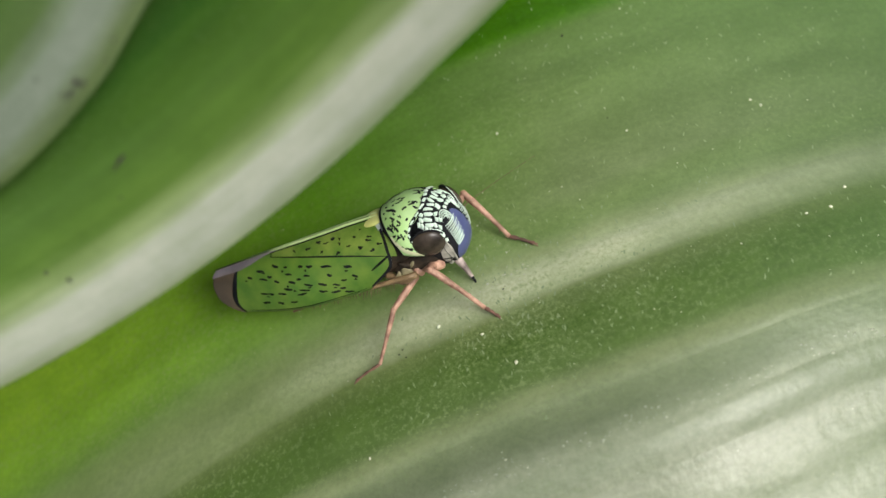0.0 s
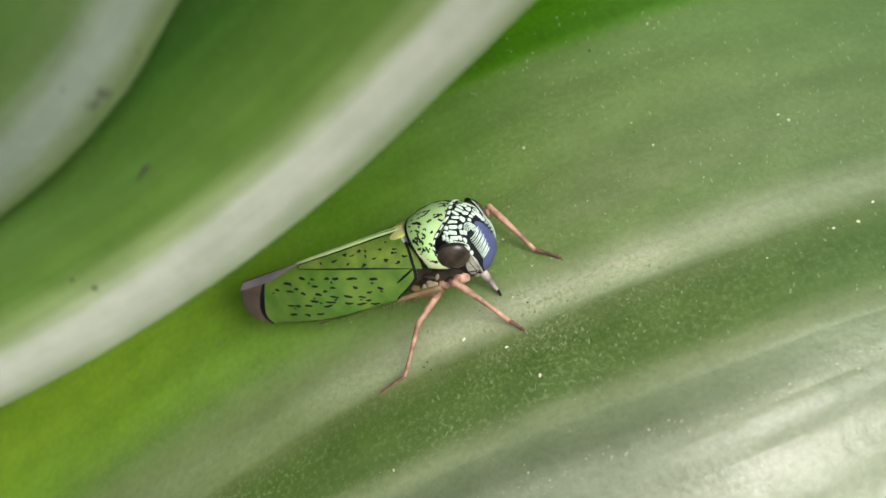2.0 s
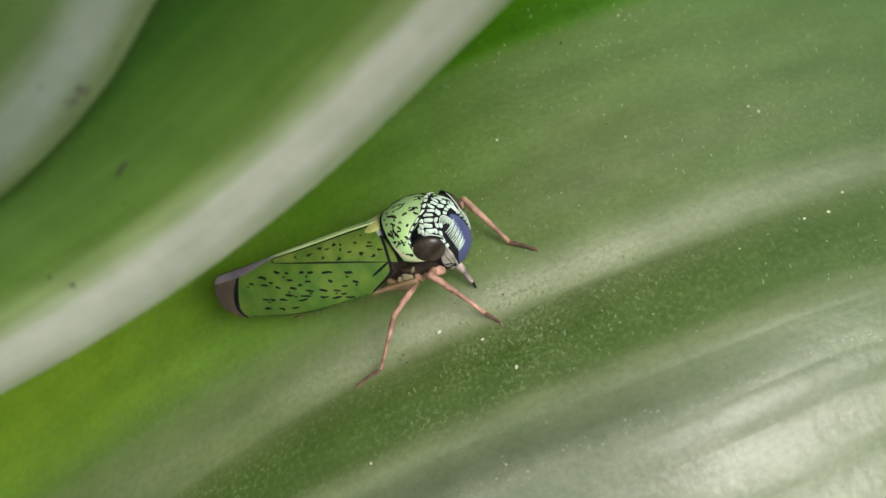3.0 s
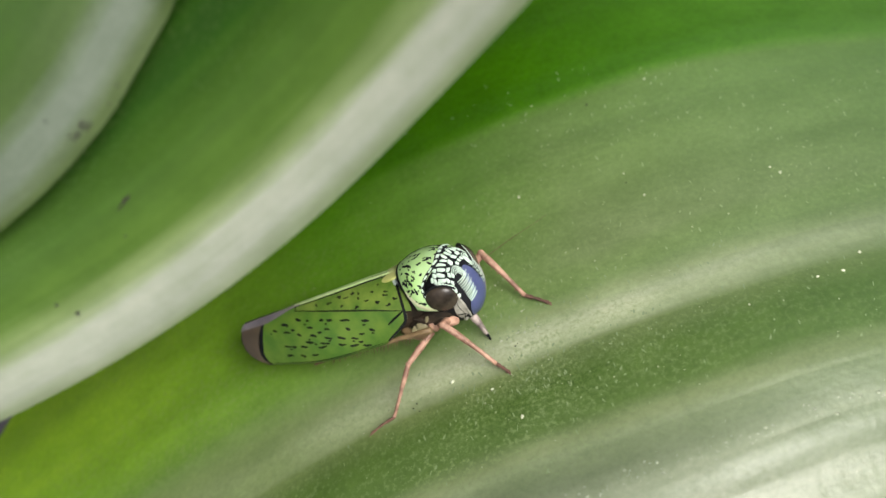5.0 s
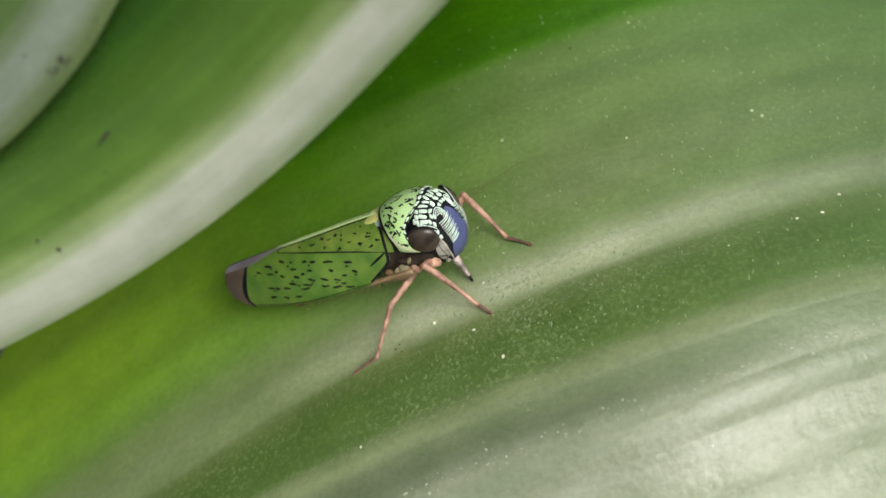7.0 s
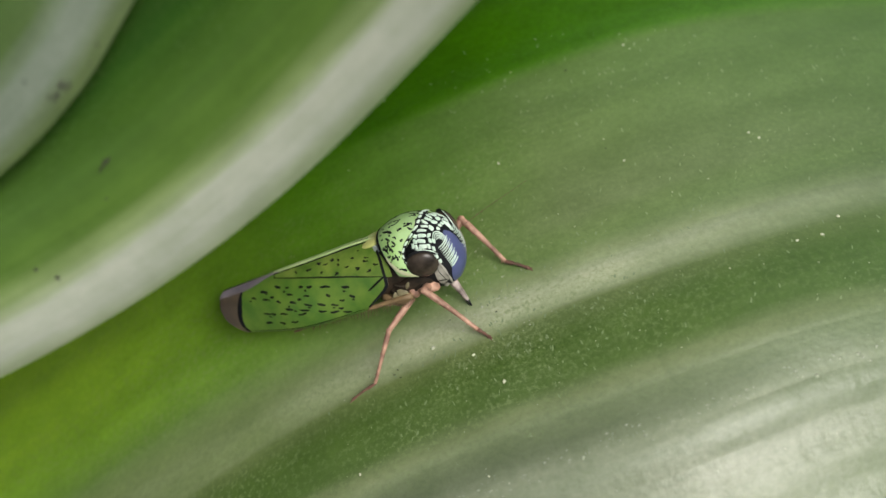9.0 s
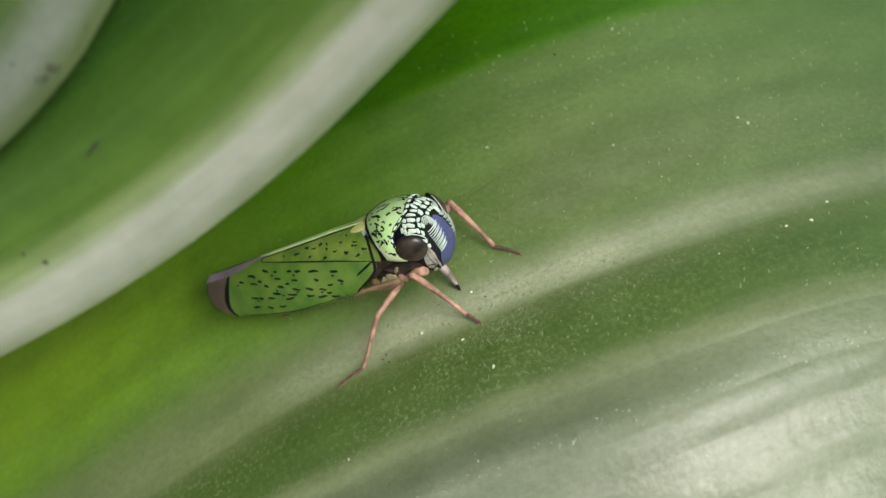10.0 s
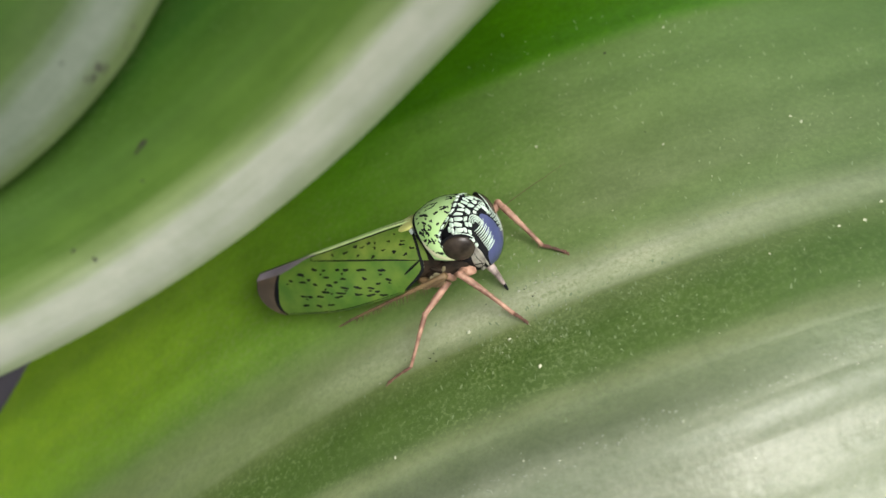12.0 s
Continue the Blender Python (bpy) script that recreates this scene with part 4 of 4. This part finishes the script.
def leafhopper():
    bug = new("leafhopper")
    local = BODY.copy()
    local.translation = BODY.translation * MM
    bug.matrix_world = SLOPE @ local
    tagged(bug, "green leafhopper with black dashes and blue face on the leaf", "insect")
    tegmen(bug, -1, "right_wing")
    tegmen(bug, 1, "left_wing")
    thorax(bug)
    head(bug)
    leg(bug, "front_leg", (3.5, -1.0, 0.35), (3.63, -2.15, 0.80), (5.32, -2.42, -2.1), on_leaf(5.9, -2.86, 0.06), 0.185)
    leg(bug, "front_leg", (3.5, 1.0, 0.35), (5.4, 2.2, 1.80), (6.89, 1.25, -0.85), on_leaf(8.05, 0.8, 0.06), 0.195)
    leg(bug, "middle_leg", (2.39, -1.15, 0.05), (0.95, -2.5, -0.62), (-0.5, -4.0, -2.53), on_leaf(-1.97, -4.3, 0.06), 0.148)
    leg(bug, "middle_leg", (1.8, 1.0, 0.3), (1.2, 2.4, 0.5), on_leaf(0.2, 2.4, 0.3), on_leaf(-0.3, 2.6, 0.06), 0.15)
    bm = bmesh.new()
    ball(bm, (3.42, -1.12, 0.40), (0.66, 0.44, 0.34), pose(0, 0, 0, 0, 12, 0), 18, 12, 0.2)
    part("coxa", bm, M_LEG, bug, "pink leg base")
    return bug, hind_leg(bug)


# ---------------------------------------------------------------- specks
def speck(name, x, y, z, size, mat, label, group, seed):
    bm = bmesh.new()
    bmesh.ops.create_icosphere(bm, subdivisions=2, radius=1)
    rnd = random.Random(seed)
    sx, sy = size * rnd.uniform(0.7, 1.3), size * rnd.uniform(0.5, 0.9)
    turn = rnd.uniform(0, 3.14)
    for v in bm.verts:
        p = v.co * (1 + 0.35 * noise.noise(v.co * 1.7 + Vector((seed, 0, 0))))
        px, py = p.x * sx, p.y * sy
        v.co = (px * math.cos(turn) - py * math.sin(turn), px * math.sin(turn) + py * math.cos(turn), p.z * size * 0.5)
    ob = part(name, bm, mat)
    ob.matrix_world = SLOPE @ Matrix.Translation((x * MM, y * MM, (z + size * 0.2) * MM))
    return tagged(ob, label, "speck", group)


def specks():
    by_insect = [(-0.94, -4.48, 0.12), (1.61, -2.41, 0.10), (1.08, -4.7, 0.08), (3.37, -1.93, 0.07), (1.43, -0.52, 0.06), (2.68, -0.87, 0.06),
                 (2.47, -5.86, 0.11), (3.5, -2.37, 0.05), (1.75, 2.16, 0.05), (1.36, 0.47, 0.06), (-4.61, -10.52, 0.09), (1.58, -10.02, 0.07),
                 (2.48, -10.22, 0.06)]
    farther = [(2.73, 5.28, 0.10), (9.27, 5.22, 0.09), (8.35, 6.45, 0.06), (16.57, 6.40, 0.10), (16.06, 6.71, 0.08), (19.36, 2.05, 0.12),
               (9.98, 12.1, 0.07), (3.62, 10.63, 0.05), (11.52, 3.46, 0.05), (13.45, 4.13, 0.05), (18.2, 1.13, 0.09), (16.89, 0.84, 0.08), (13.37, -0.48, 0.06)]
    dark = [(6.65, 10.6, 0.08), (-2.77, -5.62, 0.05), (-2.94, -5.85, 0.06), (-2.62, -5.95, 0.05), (2.30, -2.64, 0.07), (2.42, -2.5, 0.05), (1.88, -2.31, 0.05),
            (8.41, 5.93, 0.05), (-0.05, -3.1, 0.04)]
    for group, mat in ((by_insect + farther, M_DUST), (dark, M_DIRT)):
        for k, (x, y, s) in enumerate(group):
            soil = mat is M_DIRT
            speck("dark_speck" if soil else "dust_speck", x, y, leaf_top(x, y), s, mat,
                  "dark speck of dirt on the leaf" if soil else "pale dust speck lying on the leaf", "specks on the leaf", k + 60 * soil)
    # pale grains added to stand for glints along the outer fold
    rnd = random.Random(23)
    bm = bmesh.new()
    for k in range(200):
        u = rnd.uniform(-8, 20)
        w0 = rnd.choice((-10.0, -10.0, -10.3, -11.6)) + rnd.gauss(0, 0.16)
        v = w0 - bow(u) - swing(u) - 1.4 * aside(u)
        r = rnd.choice((0.03, 0.04, 0.05, 0.07))
        made = bmesh.ops.create_icosphere(bm, subdivisions=1, radius=r)
        x, y, z = u * C20 - v * S20, u * S20 + v * C20, leaf_rise(u, v)
        p, q = rnd.uniform(0.7, 2.4), rnd.uniform(0.5, 1.2)
        for n in made["verts"]:
            n.co = (n.co.x * p + x, n.co.y * q + y, n.co.z * 0.4 + z + r * 0.1)
    ob = part("glint_grains", bm, M_GLINT)
    ob.matrix_world = SLOPE
    tagged(ob, "pale grains added as glints along a fold of the leaf", "wax", kind="stuff")
    for k, (x, y, s) in enumerate([(-15.95, -0.48, 0.10), (-16.73, -0.14, 0.10), (-13.74, 2.6, 0.06)]):
        speck("dark_speck", x, y, sheet_top(middle_sheet, 42, x, y), s, M_DIRT, "dark speck of dirt on the cream-edged leaf",
              "specks on the strap leaf", 20 + k)
    x, y = -13.64, 3.89
    z = sheet_top(middle_sheet, 42, x, y)
    bm = bmesh.new()
    tube(bm, *smooth_path([(-0.22, -0.28, 0.05), (0.0, 0.02, 0.12), (0.12, 0.16, 0.08), (0.2, 0.3, 0.1)], [0.03, 0.06, 0.07, 0.03]), 7)
    tube(bm, [(0.05, 0.1, 0.08), (-0.08, 0.2, 0.06)], [0.04, 0.02], 6)
    ob = part("plant_crumb", bm, M_DIRT)
    ob.matrix_world = SLOPE @ Matrix.Translation((x * MM, y * MM, z * MM))
    tagged(ob, "tiny brown crumb of plant litter on the strap leaf", "crumb")
    for k, (x, y, s) in enumerate([(-14.57, 6.62, 0.09), (-14.75, 6.3, 0.10), (-14.86, 6.13, 0.07), (-14.43, 6.52, 0.08), (-15.05, 6.23, 0.06),
                                   (-14.55, 6.77, 0.06), (-14.29, 6.65, 0.07), (-15.88, 6.78, 0.06), (-13.15, 8.06, 0.06), (-13.5, 7.42, 0.05)]):
        speck("dark_speck", x, y, sheet_top(upper_sheet, 52, x, y), 1.25 * s, M_DIRT, "dark brown speck on the grey-edged leaf",
              "specks on the upper leaf", 40 + k)
    rnd = random.Random(8)
    bm = bmesh.new()
    for k in range(470):
        x, y = rnd.uniform(-10, 22), rnd.uniform(-13, 13)
        if rnd.random() < 0.5:
            x, y = rnd.gauss(1.5, 5.0), 0
            y = 0.36 * x - 4.2 + rnd.gauss(0, 2.0)
        if k >= 420:
            x, y = rnd.gauss(2.2, 0.9), 0
            y = 0.45 * x - 3.5 + rnd.gauss(0, 0.35)
        z = leaf_top(x, y)
        r = rnd.uniform(0.02, 0.055) if k >= 420 else rnd.choice((0.012, 0.016, 0.02, 0.03))
        made = bmesh.ops.create_icosphere(bm, subdivisions=1, radius=r)
        a, b = rnd.uniform(0.5, 2.2), rnd.uniform(0.5, 1.8)
        for v in made["verts"]:
            v.co = (v.co.x * a + x, v.co.y * b + y, v.co.z * 0.4 + z + r * 0.1)
    rnd = random.Random(17)
    marks = bmesh.new()
    for k in range(470):
        x, y = rnd.uniform(-1, 24), rnd.uniform(-2.5, 13)
        if rnd.random() < 0.45:
            x = rnd.gauss(3.0, 4.5)
            y = 0.36 * x - 4.4 + rnd.gauss(0, 1.8)
        long, wide, turn = rnd.uniform(0.04, 0.15), rnd.uniform(0.02, 0.055), rnd.uniform(0.9, 2.4)
        ring = []
        for j in range(8):
            w = 2 * math.pi * j / 8
            r = rnd.uniform(0.7, 1.2)
            p, q = long * r * math.cos(w), wide * r * math.sin(w)
            px, py = x + p * math.cos(turn) - q * math.sin(turn), y + p * math.sin(turn) + q * math.cos(turn)
            ring.append(marks.verts.new((px, py, leaf_top(px, py) + 0.012)))
        top = marks.verts.new((x, y, leaf_top(x, y) + 0.022))
        for j in range(8):
            marks.faces.new((ring[j], ring[(j + 1) % 8], top))
    ob = part("leaf_scars", marks, M_FLAKE)
    ob.matrix_world = SLOPE
    tagged(ob, "small pale scars and flakes scattered on the leaf", "scars", kind="stuff")
    ob = part("leaf_dust", bm, M_DUST)
    ob.matrix_world = SLOPE
    tagged(ob, "fine pale dust grains scattered over the green leaf", "dust", kind="stuff")


make_leaves()
ground()
INSECT, HIND = leafhopper()
specks()


def motions():
    rest, shown = pose(*(HIND_HIP * MM), 0, 4, 0), pose(*(HIND_HIP * MM), 0, -5, 0)
    low = pose(*(HIND_HIP * MM), 0, -12, 0)
    walk(HIND, [(0.0, rest), (10.8, rest), (10.9, low), (11.1, shown), (12.0, shown)])


motions()
